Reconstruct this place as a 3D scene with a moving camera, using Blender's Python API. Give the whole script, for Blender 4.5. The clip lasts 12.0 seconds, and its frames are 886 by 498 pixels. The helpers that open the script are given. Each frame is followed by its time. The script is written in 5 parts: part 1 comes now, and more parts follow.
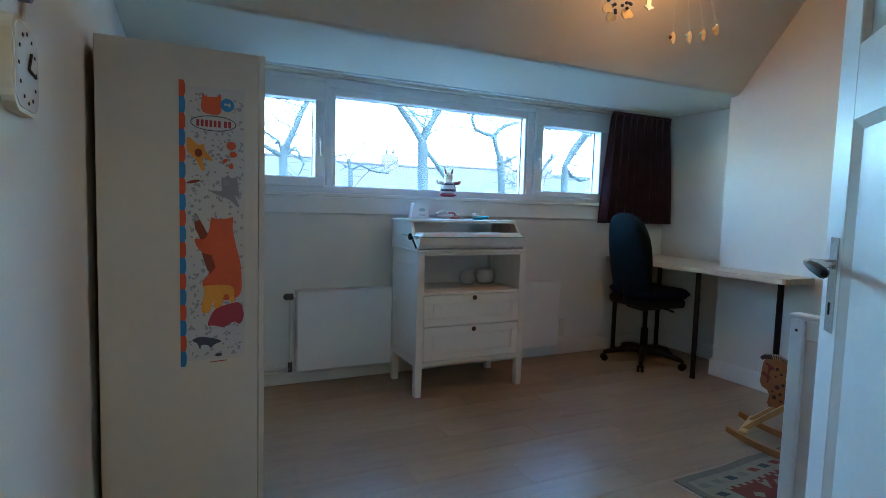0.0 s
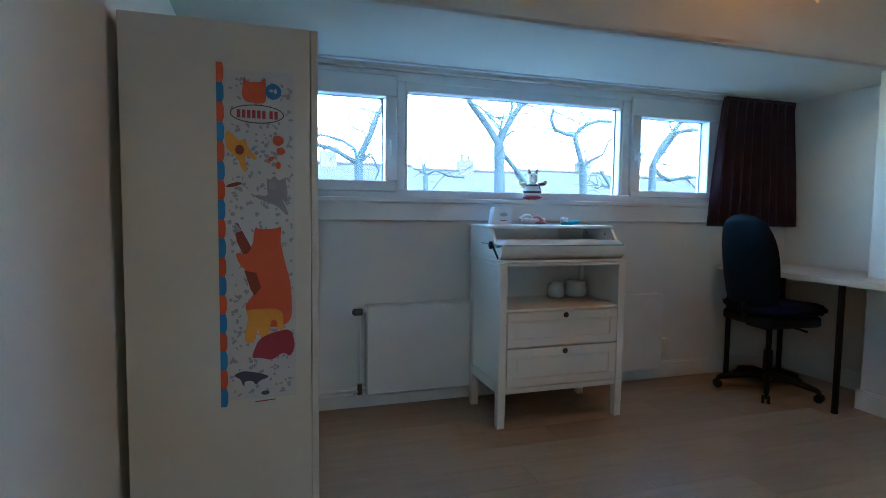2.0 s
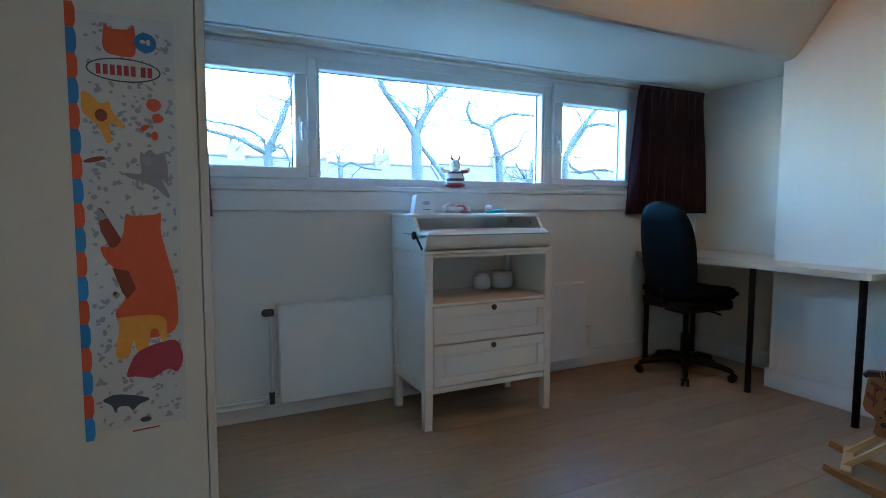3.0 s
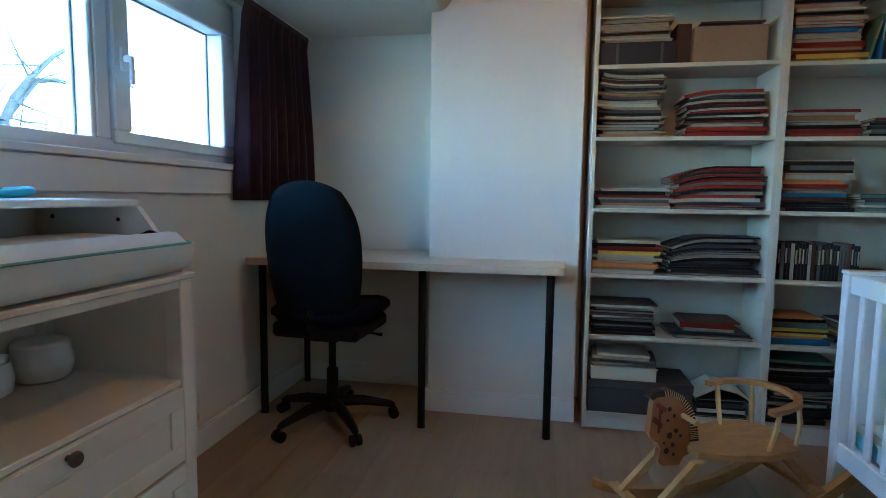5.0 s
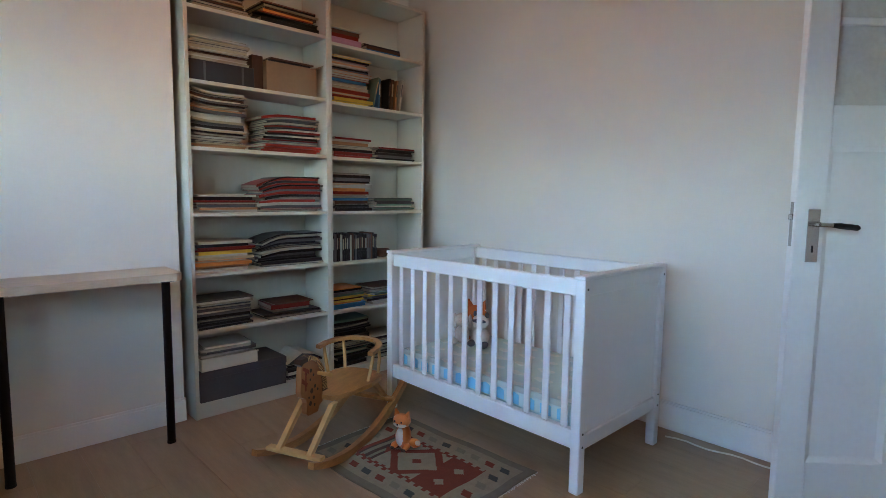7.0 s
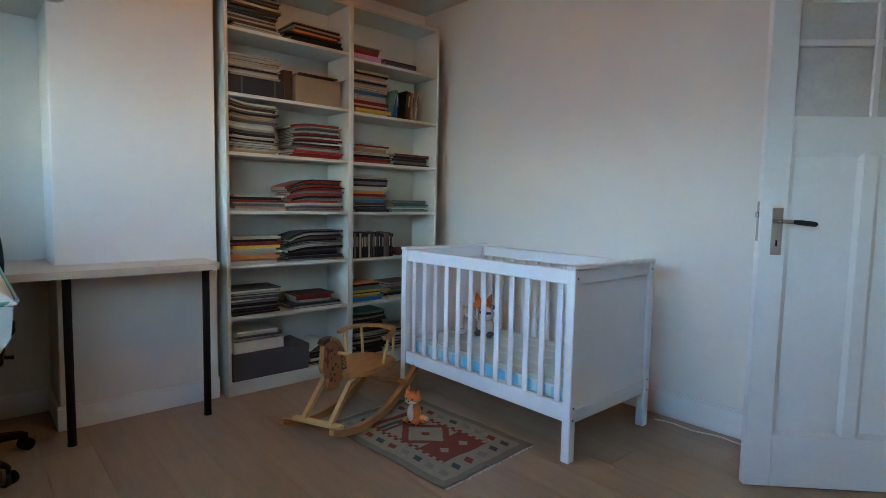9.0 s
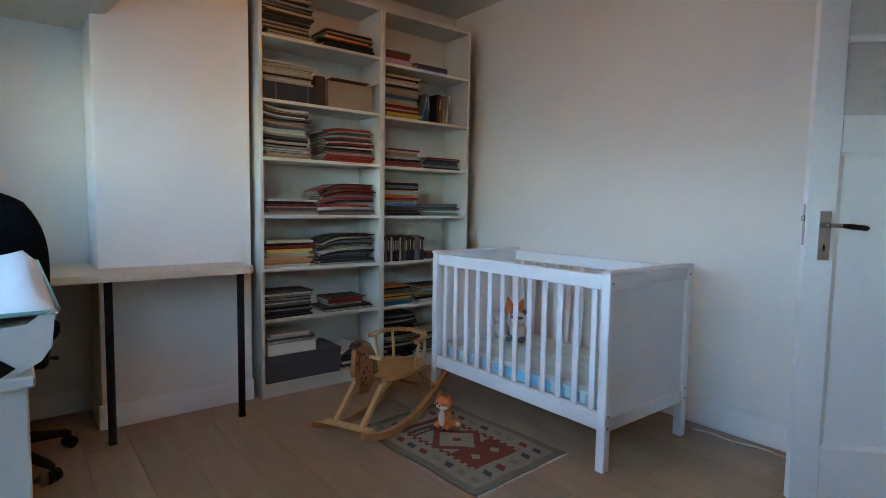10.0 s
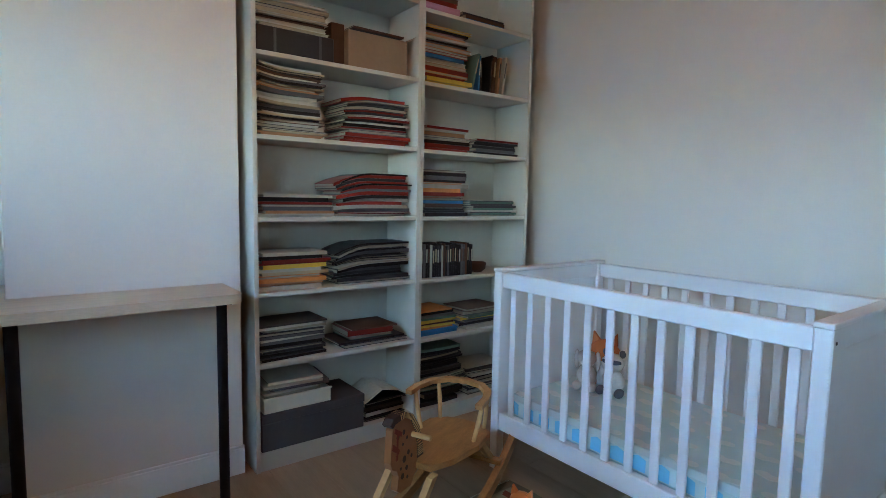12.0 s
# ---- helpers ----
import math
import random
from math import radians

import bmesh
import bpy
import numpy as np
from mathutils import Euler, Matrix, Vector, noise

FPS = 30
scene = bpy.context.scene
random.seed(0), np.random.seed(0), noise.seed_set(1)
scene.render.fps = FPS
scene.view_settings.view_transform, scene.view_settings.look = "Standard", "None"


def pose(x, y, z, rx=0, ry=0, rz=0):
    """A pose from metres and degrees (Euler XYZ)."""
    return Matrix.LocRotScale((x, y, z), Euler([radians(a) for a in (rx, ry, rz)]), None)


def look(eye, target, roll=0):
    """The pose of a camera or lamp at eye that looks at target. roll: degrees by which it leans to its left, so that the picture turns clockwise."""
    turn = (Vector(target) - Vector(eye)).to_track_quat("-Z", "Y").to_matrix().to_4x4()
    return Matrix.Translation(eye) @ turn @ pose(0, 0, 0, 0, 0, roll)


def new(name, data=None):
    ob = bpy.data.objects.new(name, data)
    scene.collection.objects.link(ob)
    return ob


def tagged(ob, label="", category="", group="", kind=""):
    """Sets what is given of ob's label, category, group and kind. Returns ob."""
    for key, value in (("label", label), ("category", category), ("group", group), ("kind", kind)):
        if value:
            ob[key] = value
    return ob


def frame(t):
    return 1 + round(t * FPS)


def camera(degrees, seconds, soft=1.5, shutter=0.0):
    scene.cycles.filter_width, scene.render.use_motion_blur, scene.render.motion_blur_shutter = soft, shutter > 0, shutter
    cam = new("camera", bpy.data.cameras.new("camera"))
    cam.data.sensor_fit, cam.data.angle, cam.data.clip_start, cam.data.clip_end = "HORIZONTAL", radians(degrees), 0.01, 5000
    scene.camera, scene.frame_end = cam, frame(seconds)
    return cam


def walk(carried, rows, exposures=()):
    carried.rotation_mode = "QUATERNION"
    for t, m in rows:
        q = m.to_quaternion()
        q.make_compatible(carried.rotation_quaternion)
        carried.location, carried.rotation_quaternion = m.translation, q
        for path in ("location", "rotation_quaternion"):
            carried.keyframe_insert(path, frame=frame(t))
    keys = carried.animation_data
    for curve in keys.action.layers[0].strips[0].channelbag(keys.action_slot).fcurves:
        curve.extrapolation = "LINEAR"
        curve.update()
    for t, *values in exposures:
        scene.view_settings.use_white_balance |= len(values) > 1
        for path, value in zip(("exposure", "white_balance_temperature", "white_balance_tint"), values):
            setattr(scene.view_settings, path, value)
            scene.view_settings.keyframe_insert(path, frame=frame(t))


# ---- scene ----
cam = camera(78.4, 12.0, soft=0.5)
PATH = [
    (0, (0.022, -0.083, 1.21), (0.887, 1.714, 1.057), 1.7),
    (0.5, (0.08, 0.137, 1.201), (0.804, 1.996, 1.057), 1.6),
    (1, (0.141, 0.263, 1.211), (0.787, 2.15, 1.068), 1.2),
    (1.5, (0.151, 0.302, 1.209), (0.768, 2.2, 1.07), 0.9),
    (2, (0.149, 0.305, 1.205), (0.756, 2.205, 1.066), 0.7),
    (2.5, (0.168, 0.319, 1.186), (0.784, 2.217, 1.043), 0.4),
    (3, (0.204, 0.514, 1.171), (1.091, 2.299, 1.014), 0.1),
    (3.2, (0.224, 0.601, 1.177), (1.254, 2.308, 1.015), -0.2),
    (3.5, (0.288, 0.913, 1.156), (1.595, 2.417, 0.981), 0.0),
    (3.7, (0.393, 1.089, 1.174), (1.821, 2.477, 0.988), 0.0),
    (5.3, (0.892, 2.323, 1.14), (2.882, 2.306, 0.949), 0.9),
    (5.5, (0.866, 2.455, 1.158), (2.839, 2.187, 0.963), 1.0),
    (6, (0.938, 2.731, 1.166), (2.842, 2.15, 0.967), 0.7),
    (6.5, (0.906, 2.898, 1.24), (2.651, 1.947, 1.019), 0.8),
    (7, (0.697, 2.852, 1.208), (2.139, 1.48, 1.01), 0.7),
    (7.2, (0.669, 2.827, 1.194), (2.024, 1.369, 0.999), 0.9),
    (8.8, (0.433, 3.006, 1.156), (1.906, 1.665, 0.987), 1.0),
    (9, (0.447, 3.019, 1.163), (1.936, 1.694, 0.998), 1.1),
    (9.5, (0.463, 3.018, 1.175), (1.991, 1.739, 1.014), 1.0),
    (10, (0.466, 3.012, 1.17), (2.027, 1.771, 1.012), 0.9),
    (10.5, (0.468, 3.003, 1.155), (2.047, 1.787, 1.0), 0.8),
    (11, (0.601, 2.944, 1.161), (2.193, 1.744, 1.0), 0.8),
    (11.5, (0.986, 2.847, 1.177), (2.568, 1.637, 1.003), 1.0),
    (12, (1.356, 2.602, 1.193), (2.942, 1.399, 1.007), 1.1),
]
walk(cam, [(t, look(eye, target, roll)) for t, eye, target, roll in PATH],
     exposures=[(0.0, 5.25, 5150, -9), (1.0, 5.17, 5080, -8), (2.6, 5.23, 5080, -8), (3.5, 5.5, 4950, -9), (5.5, 5.2, 5650, -4), (7.0, 5.45, 6550, 5), (9.0, 5.3, 6350, 2), (10.5, 5.28, 6450, 5), (12.0, 5.38, 6100, 1)])

# ---- light ----
SUN_UP, SUN_YAW = 60.0, 185.0
world = bpy.data.worlds.new("world")
scene.world = world
world.use_nodes = True
wn = world.node_tree.nodes
sky = wn.new("ShaderNodeTexSky")
sky.sky_type = "NISHITA"
sky.sun_disc = False
sky.sun_elevation, sky.sun_rotation = radians(SUN_UP), radians(SUN_YAW)
sky.air_density, sky.dust_density, sky.ozone_density = 1.3, 0.0, 5.0
wn["Background"].inputs["Strength"].default_value = 0.15
world.node_tree.links.new(sky.outputs[0], wn["Background"].inputs["Color"])

sun_data = bpy.data.lights.new("sun", "SUN")
sun_data.energy, sun_data.angle, sun_data.color = 0.5, radians(20), (1.0, 0.97, 0.93)
sun = new("sun", sun_data)
sun.matrix_world = look((-2, -15, 26), (0, 0, 0))

# unseen bulb, assumed and added for the warm light on ceiling and upper walls
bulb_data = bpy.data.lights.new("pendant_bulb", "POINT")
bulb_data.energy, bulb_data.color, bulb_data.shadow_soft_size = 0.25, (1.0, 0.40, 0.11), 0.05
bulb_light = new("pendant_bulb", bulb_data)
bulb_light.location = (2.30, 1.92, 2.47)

# unseen lamp, assumed as source of the light coming in through the doorway
hall_data = bpy.data.lights.new("landing_bulb", "POINT")
hall_data.energy, hall_data.color, hall_data.shadow_soft_size = 0.40, (1.0, 0.80, 0.58), 0.09
hall_light = new("landing_bulb", hall_data)
hall_light.location = (0.32, -0.85, 2.36)

# ---- materials ----


def mat(name, color, rough=0.6, metal=0.0, vary=0.12, scale=6.0, grain=60.0, bump=0.15, spec=0.5, stretch=(1, 1, 1), rand=0.0, sheen=0.0):
    """Two scales of colour variation, a fine relief, and a spread from object to object."""
    m = bpy.data.materials.new(name)
    m.use_nodes = True
    n, l = m.node_tree.nodes, m.node_tree.links
    b = n["Principled BSDF"]
    b.inputs["Roughness"].default_value, b.inputs["Metallic"].default_value = rough, metal
    b.inputs["Specular IOR Level"].default_value = spec
    if sheen:
        b.inputs["Sheen Weight"].default_value = sheen
    tc, mp = n.new("ShaderNodeTexCoord"), n.new("ShaderNodeMapping")
    mp.inputs["Scale"].default_value = stretch
    l.new(tc.outputs["Object"], mp.inputs["Vector"])
    big, fine = n.new("ShaderNodeTexNoise"), n.new("ShaderNodeTexNoise")
    big.inputs["Scale"].default_value, fine.inputs["Scale"].default_value = scale, grain
    big.inputs["Detail"].default_value, fine.inputs["Detail"].default_value = 3, 2
    for t in (big, fine):
        l.new(mp.outputs["Vector"], t.inputs["Vector"])
    mix = n.new("ShaderNodeMath")
    mix.operation = "MULTIPLY_ADD"
    mix.inputs[1].default_value = 0.6
    l.new(big.outputs["Fac"], mix.inputs[0])
    sc = n.new("ShaderNodeMath")
    sc.operation = "MULTIPLY"
    sc.inputs[1].default_value = 0.4
    l.new(fine.outputs["Fac"], sc.inputs[0])
    l.new(sc.outputs[0], mix.inputs[2])
    hsv = n.new("ShaderNodeHueSaturation")
    hsv.inputs["Color"].default_value = (*color, 1)
    rng = n.new("ShaderNodeMapRange")
    rng.inputs["From Min"].default_value, rng.inputs["From Max"].default_value = 0.3, 0.7
    rng.inputs["To Min"].default_value, rng.inputs["To Max"].default_value = 1 - vary, 1 + vary
    l.new(mix.outputs[0], rng.inputs["Value"])
    if rand:
        info, rr, mul = n.new("ShaderNodeObjectInfo"), n.new("ShaderNodeMapRange"), n.new("ShaderNodeMath")
        rr.inputs["To Min"].default_value, rr.inputs["To Max"].default_value = 1 - rand, 1 + rand
        mul.operation = "MULTIPLY"
        l.new(info.outputs["Random"], rr.inputs["Value"])
        l.new(rr.outputs[0], mul.inputs[0])
        l.new(rng.outputs[0], mul.inputs[1])
        l.new(mul.outputs[0], hsv.inputs["Value"])
    else:
        l.new(rng.outputs[0], hsv.inputs["Value"])
    l.new(hsv.outputs[0], b.inputs["Base Color"])
    if bump:
        bp = n.new("ShaderNodeBump")
        bp.inputs["Strength"].default_value, bp.inputs["Distance"].default_value = bump, 0.003
        l.new(mix.outputs[0], bp.inputs["Height"])
        l.new(bp.outputs[0], b.inputs["Normal"])
    return m


def glass_mat(name, tint, rough=0.0):
    m = bpy.data.materials.new(name)
    m.use_nodes = True
    b = m.node_tree.nodes["Principled BSDF"]
    b.inputs["Base Color"].default_value = (*tint, 1)
    b.inputs["Transmission Weight"].default_value = 1.0
    b.inputs["Roughness"].default_value, b.inputs["IOR"].default_value = rough, 1.45
    return m


WALL = mat("wall_plaster", (0.74, 0.705, 0.64), 0.85, vary=0.03, scale=1.5, grain=140, bump=0.25, spec=0.2)
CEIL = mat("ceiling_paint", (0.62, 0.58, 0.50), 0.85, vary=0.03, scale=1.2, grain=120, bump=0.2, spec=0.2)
TRIM = mat("trim_paint", (0.78, 0.77, 0.74), 0.45, vary=0.04, scale=4, grain=90, bump=0.1)
UPVC = mat("window_plastic", (0.80, 0.81, 0.82), 0.35, vary=0.02, scale=3, bump=0.03)
DOORP = mat("door_paint", (0.74, 0.73, 0.70), 0.4, vary=0.04, scale=3, grain=50, bump=0.15)
FLOORM = mat("laminate", (0.335, 0.222, 0.132), 0.36, vary=0.16, scale=3.0, grain=26, bump=0.05, spec=0.45, stretch=(1, 9, 1), rand=0.07)
GAP = mat("floor_joint", (0.24, 0.150, 0.090), 0.8)
WHITE = mat("white_lacquer", (0.78, 0.755, 0.69), 0.42, vary=0.03, scale=4, grain=80, bump=0.06)
WARDM = mat("wardrobe_foil", (0.60, 0.565, 0.50), 0.5, vary=0.03, scale=3, grain=60, bump=0.05)
SHELFM = mat("shelf_foil", (0.58, 0.545, 0.46), 0.5, vary=0.03, scale=3, grain=60, bump=0.05)
COTM = mat("cot_paint", (0.79, 0.79, 0.78), 0.4, vary=0.02, scale=5, bump=0.05)
BIRCH = mat("birch_top", (0.60, 0.47, 0.33), 0.4, vary=0.12, scale=4, grain=40, bump=0.05, stretch=(9, 1, 9))
BLACKM = mat("black_metal", (0.008, 0.008, 0.009), 0.55, vary=0.1, spec=0.2)
BLACKP = mat("black_plastic", (0.007, 0.008, 0.009), 0.55, vary=0.15, spec=0.2)
FABRIC = mat("chair_fabric", (0.003, 0.008, 0.011), 0.75, vary=0.25, scale=20, grain=500, bump=0.3, spec=0.10)
SEATF = mat("seat_fabric", (0.004, 0.007, 0.022), 0.9, vary=0.25, scale=20, grain=500, bump=0.5, spec=0.1)
CHROME = mat("steel", (0.55, 0.55, 0.55), 0.25, 1.0, vary=0.08)
RADM = mat("radiator_enamel", (0.76, 0.755, 0.73), 0.38, vary=0.03, bump=0.04)
CURT = mat("curtain_cloth", (0.066, 0.028, 0.044), 0.9, vary=0.25, scale=8, grain=300, bump=0.4, sheen=0.2)
PINE = mat("honey_wood", (0.42, 0.20, 0.06), 0.35, vary=0.25, scale=6, grain=30, bump=0.05, stretch=(2, 8, 8))
PALEW = mat("pale_wood", (0.58, 0.36, 0.14), 0.4, vary=0.15, scale=6, grain=30, bump=0.05)
DARKW = mat("dark_wood", (0.05, 0.025, 0.015), 0.5)
MATW = mat("mat_vinyl", (0.80, 0.83, 0.84), 0.4, vary=0.04, scale=10, bump=0.1)
GREENP = mat("green_piping", (0.20, 0.42, 0.36), 0.6)
CERAM = mat("white_ceramic", (0.72, 0.71, 0.68), 0.25, vary=0.03)
GLASSM = glass_mat("window_glass", (0.98, 1.0, 1.0))
FROST = mat("door_glass", (0.60, 0.58, 0.53), 0.2, vary=0.1, scale=12, bump=0.4)
BARK = mat("bark", (0.024, 0.028, 0.029), 0.9, vary=0.35, scale=3, grain=30, bump=0.6)
TILE = mat("roof_tiles", (0.036, 0.027, 0.026), 0.9, vary=0.2, scale=2, grain=20, rand=0.1)
BRICKM = mat("house_brick", (0.075, 0.052, 0.044), 0.9, vary=0.2, scale=2, grain=20)
GRASS = mat("ground_cover", (0.045, 0.05, 0.048), 0.95, vary=0.3, scale=0.1, grain=2)
PAPER = mat("paper", (0.34, 0.30, 0.23), 0.8, vary=0.12, scale=30, grain=400, bump=0.4, stretch=(1, 1, 8))
CARD = mat("cardboard", (0.27, 0.175, 0.10), 0.8, vary=0.08)
DGREY = mat("grey_board", (0.06, 0.06, 0.058), 0.7, vary=0.1)
GASK = mat("gasket_rubber", (0.16, 0.17, 0.18), 0.7)
CREAM = mat("cream_plastic", (0.68, 0.63, 0.50), 0.4, vary=0.04)

# ---- shape helpers ----


def part(name, bm, material, parent, label=""):
    """Links a bmesh as one mesh object under a thing or a part."""
    bmesh.ops.recalc_face_normals(bm, faces=bm.faces)
    me = bpy.data.meshes.new(name)
    bm.to_mesh(me)
    bm.free()
    for m in material if isinstance(material, (list, tuple)) else [material]:
        me.materials.append(m)
    ob = new(name, me)
    ob.parent = parent
    if label:
        tagged(ob, label)
    return ob


def thing(name, label, category, m=None, group="", kind=""):
    ob = new(name)
    ob.empty_display_size = 0.1
    if m is not None:
        ob.matrix_world = m
    return tagged(ob, label, category, group, kind)


def solid(name, bm, material, label="", category="", m=None, group="", kind=""):
    ob = part(name, bm, material, None)
    if m is not None:
        ob.matrix_world = m
    return tagged(ob, label, category, group, kind)


def smooth(ob, angle=40):
    me = ob.data
    me.polygons.foreach_set("use_smooth", [True] * len(me.polygons))
    bm = bmesh.new()
    bm.from_mesh(me)
    for e in bm.edges:
        if len(e.link_faces) == 2 and e.calc_face_angle(0) > radians(angle):
            e.smooth = False
    bm.to_mesh(me)
    bm.free()
    return ob


def box(bm, x0, y0, z0, x1, y1, z1, b=0.003, m=None, mi=0):
    """A box with chamfered edges."""
    c, h = Vector(((x0 + x1) / 2, (y0 + y1) / 2, (z0 + z1) / 2)), (abs(x1 - x0) / 2, abs(y1 - y0) / 2, abs(z1 - z0) / 2)
    b = min(b, min(h) * 0.45)
    v = {}
    for sx in (-1, 1):
        for sy in (-1, 1):
            for sz in (-1, 1):
                for a in range(3):
                    p = [sx * (h[0] - b), sy * (h[1] - b), sz * (h[2] - b)]
                    p[a] = (sx, sy, sz)[a] * h[a]
                    q = c + Vector(p)
                    v[sx, sy, sz, a] = bm.verts.new(m @ q if m is not None else q)
    fs = []
    for a in range(3):
        for s in (-1, 1):
            ring = []
            for u, w in ((-1, -1), (1, -1), (1, 1), (-1, 1)):
                k = [u, w]
                k.insert(a, s)
                ring.append(v[(*k, a)])
            fs.append(ring)
        o = [i for i in range(3) if i != a]
        for u in (-1, 1):
            for w in (-1, 1):
                k0, k1 = [u, w], [u, w]
                k0.insert(a, -1)
                k1.insert(a, 1)
                fs.append([v[(*k0, o[0])], v[(*k1, o[0])], v[(*k1, o[1])], v[(*k0, o[1])]])
    for sx in (-1, 1):
        for sy in (-1, 1):
            for sz in (-1, 1):
                fs.append([v[sx, sy, sz, a] for a in range(3)])
    for f in fs:
        bm.faces.new(f).material_index = mi
    return bm


def bx(*a, **k):
    return box(bmesh.new(), *a, **k)


def prism(bm, pts, a, b, axis="y", mi=0, m=None):
    """A polygon, given in the two other axes in order, drawn out along an axis from a to b."""
    def place(p, t):
        q = {"x": (t, p[0], p[1]), "y": (p[0], t, p[1]), "z": (p[0], p[1], t)}[axis]
        return m @ Vector(q) if m is not None else q
    r0, r1 = [bm.verts.new(place(p, a)) for p in pts], [bm.verts.new(place(p, b)) for p in pts]
    n = len(pts)
    for i in range(n):
        bm.faces.new((r0[i], r0[(i + 1) % n], r1[(i + 1) % n], r1[i])).material_index = mi
    bm.faces.new(r0).material_index = mi
    bm.faces.new(r1[::-1]).material_index = mi
    return bm


def tube(bm, pts, rad, n=8, cap=True):
    """A round bar along points; rad is one radius or one a point."""
    pts = [Vector(p) for p in pts]
    rad = rad if isinstance(rad, (list, tuple)) else [rad] * len(pts)
    rings, side = [], None
    for i, p in enumerate(pts):
        d = (pts[min(i + 1, len(pts) - 1)] - pts[max(i - 1, 0)]).normalized()
        if side is None:
            side = d.orthogonal().normalized()
        side = (side - d * side.dot(d)).normalized()
        up = d.cross(side)
        rings.append([bm.verts.new(p + (side * math.cos(2 * math.pi * k / n) + up * math.sin(2 * math.pi * k / n)) * rad[i]) for k in range(n)])
    for r0, r1 in zip(rings, rings[1:]):
        for k in range(n):
            bm.faces.new((r0[k], r0[(k + 1) % n], r1[(k + 1) % n], r1[k]))
    if cap:
        bm.faces.new(rings[0][::-1])
        bm.faces.new(rings[-1])
    return bm


def lathe(bm, prof, n=20, c=(0, 0, 0), m=None):
    """A turned shape from (radius, height) pairs."""
    rings = []
    for r, z in prof:
        ps = [Vector((c[0] + r * math.cos(2 * math.pi * k / n), c[1] + r * math.sin(2 * math.pi * k / n), c[2] + z)) for k in range(n)]
        rings.append([bm.verts.new(m @ p if m is not None else p) for p in ps])
    for r0, r1 in zip(rings, rings[1:]):
        for k in range(n):
            bm.faces.new((r0[k], r0[(k + 1) % n], r1[(k + 1) % n], r1[k]))
    bm.faces.new(rings[0][::-1])
    bm.faces.new(rings[-1])
    return bm


def blob(bm, c, r, n=12, rough=0.0, seed=0.0, mi=0, m=None):
    """A soft uneven ball."""
    rings = []
    c = Vector(c)
    for i in range(1, n // 2 + 1):
        a = math.pi * i / (n // 2 + 1)
        ring = []
        for k in range(n):
            d = Vector((math.sin(a) * math.cos(2 * math.pi * k / n), math.sin(a) * math.sin(2 * math.pi * k / n), math.cos(a)))
            f = 1 + rough * noise.noise(d * 2.3 + Vector((seed, seed * 2, 1)))
            p = c + Vector((d.x * r[0], d.y * r[1], d.z * r[2])) * f
            ring.append(bm.verts.new(m @ p if m is not None else p))
        rings.append(ring)
    top, bot = c + Vector((0, 0, r[2])), c - Vector((0, 0, r[2]))
    top, bot = bm.verts.new(m @ top if m is not None else top), bm.verts.new(m @ bot if m is not None else bot)
    fs = []
    for r0, r1 in zip(rings, rings[1:]):
        for k in range(n):
            fs.append((r0[k], r0[(k + 1) % n], r1[(k + 1) % n], r1[k]))
    for k in range(n):
        fs.append((top, rings[0][(k + 1) % n], rings[0][k]))
        fs.append((bot, rings[-1][k], rings[-1][(k + 1) % n]))
    for f in fs:
        bm.faces.new(f).material_index = mi
    return bm


# ---- the room ----
W, E, S, N = -0.245, 4.02, 0.085, 3.57
CZ, SZ = 2.70, 2.075            # ceiling, low soffit before the window
T = 0.16
WX0, WX1, WZ0, WZ1 = 0.08, 3.39, 1.285, 2.055   # window opening
DX0, DX1, DH = -0.215, 0.665, 2.12               # doorway
BRX, BRY0, BRY1 = 3.66, 1.915, 2.683             # chimney breast

bm = bx(W - T, N, -0.05, WX0, N + T, CZ + 0.1, b=0)
box(bm, WX1, N, -0.05, E + T, N + T, CZ + 0.1, b=0)
box(bm, WX0, N, -0.05, WX1, N + T, WZ0, b=0)
box(bm, WX0, N, WZ1, WX1, N + T, CZ + 0.1, b=0)
wall_north = solid("wall_north", bm, WALL, "white plastered wall with the wide window", "wall", kind="structure")
wall_east = solid("wall_east", bx(E, S - 0.1, -0.05, E + T, N, CZ + 0.1, b=0), WALL, "white plastered wall behind desk and bookcases", "wall", kind="structure")
wall_west = solid("wall_west", bx(W - T, S, -0.05, W, N, CZ + 0.1, b=0), WALL, "cream white plastered wall beside the wardrobe", "wall", kind="structure")
bm = bx(DX1, S - 0.13, -0.05, E, S, CZ + 0.1, b=0)
box(bm, W - T, S - 0.13, -0.05, DX0, S, CZ + 0.1, b=0)
box(bm, DX0, S - 0.13, DH, DX1, S, CZ + 0.1, b=0)
wall_south = solid("wall_south", bm, WALL, "plain white plastered wall behind the cot", "wall", kind="structure")
breast = solid("chimney_breast", bx(BRX, BRY0, -0.05, E, BRY1, CZ + 0.05, b=0.004), WALL, "white plastered chimney breast beside the bookcases", "chimney breast", kind="structure")

# ceiling: flat part, slope and low soffit in one folded sheet with thickness
fold = [(S - 0.02, CZ), (2.07, CZ), (2.11, CZ - 0.012), (2.15, CZ - 0.045), (2.595, SZ + 0.031), (2.612, SZ + 0.013), (2.632, SZ + 0.003), (2.66, SZ), (N + 0.02, SZ)]
prof = fold + [(y, z + 0.10) for y, z in reversed(fold)]
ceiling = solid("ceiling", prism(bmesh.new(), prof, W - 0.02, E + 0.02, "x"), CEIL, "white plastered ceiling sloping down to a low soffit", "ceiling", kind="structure")

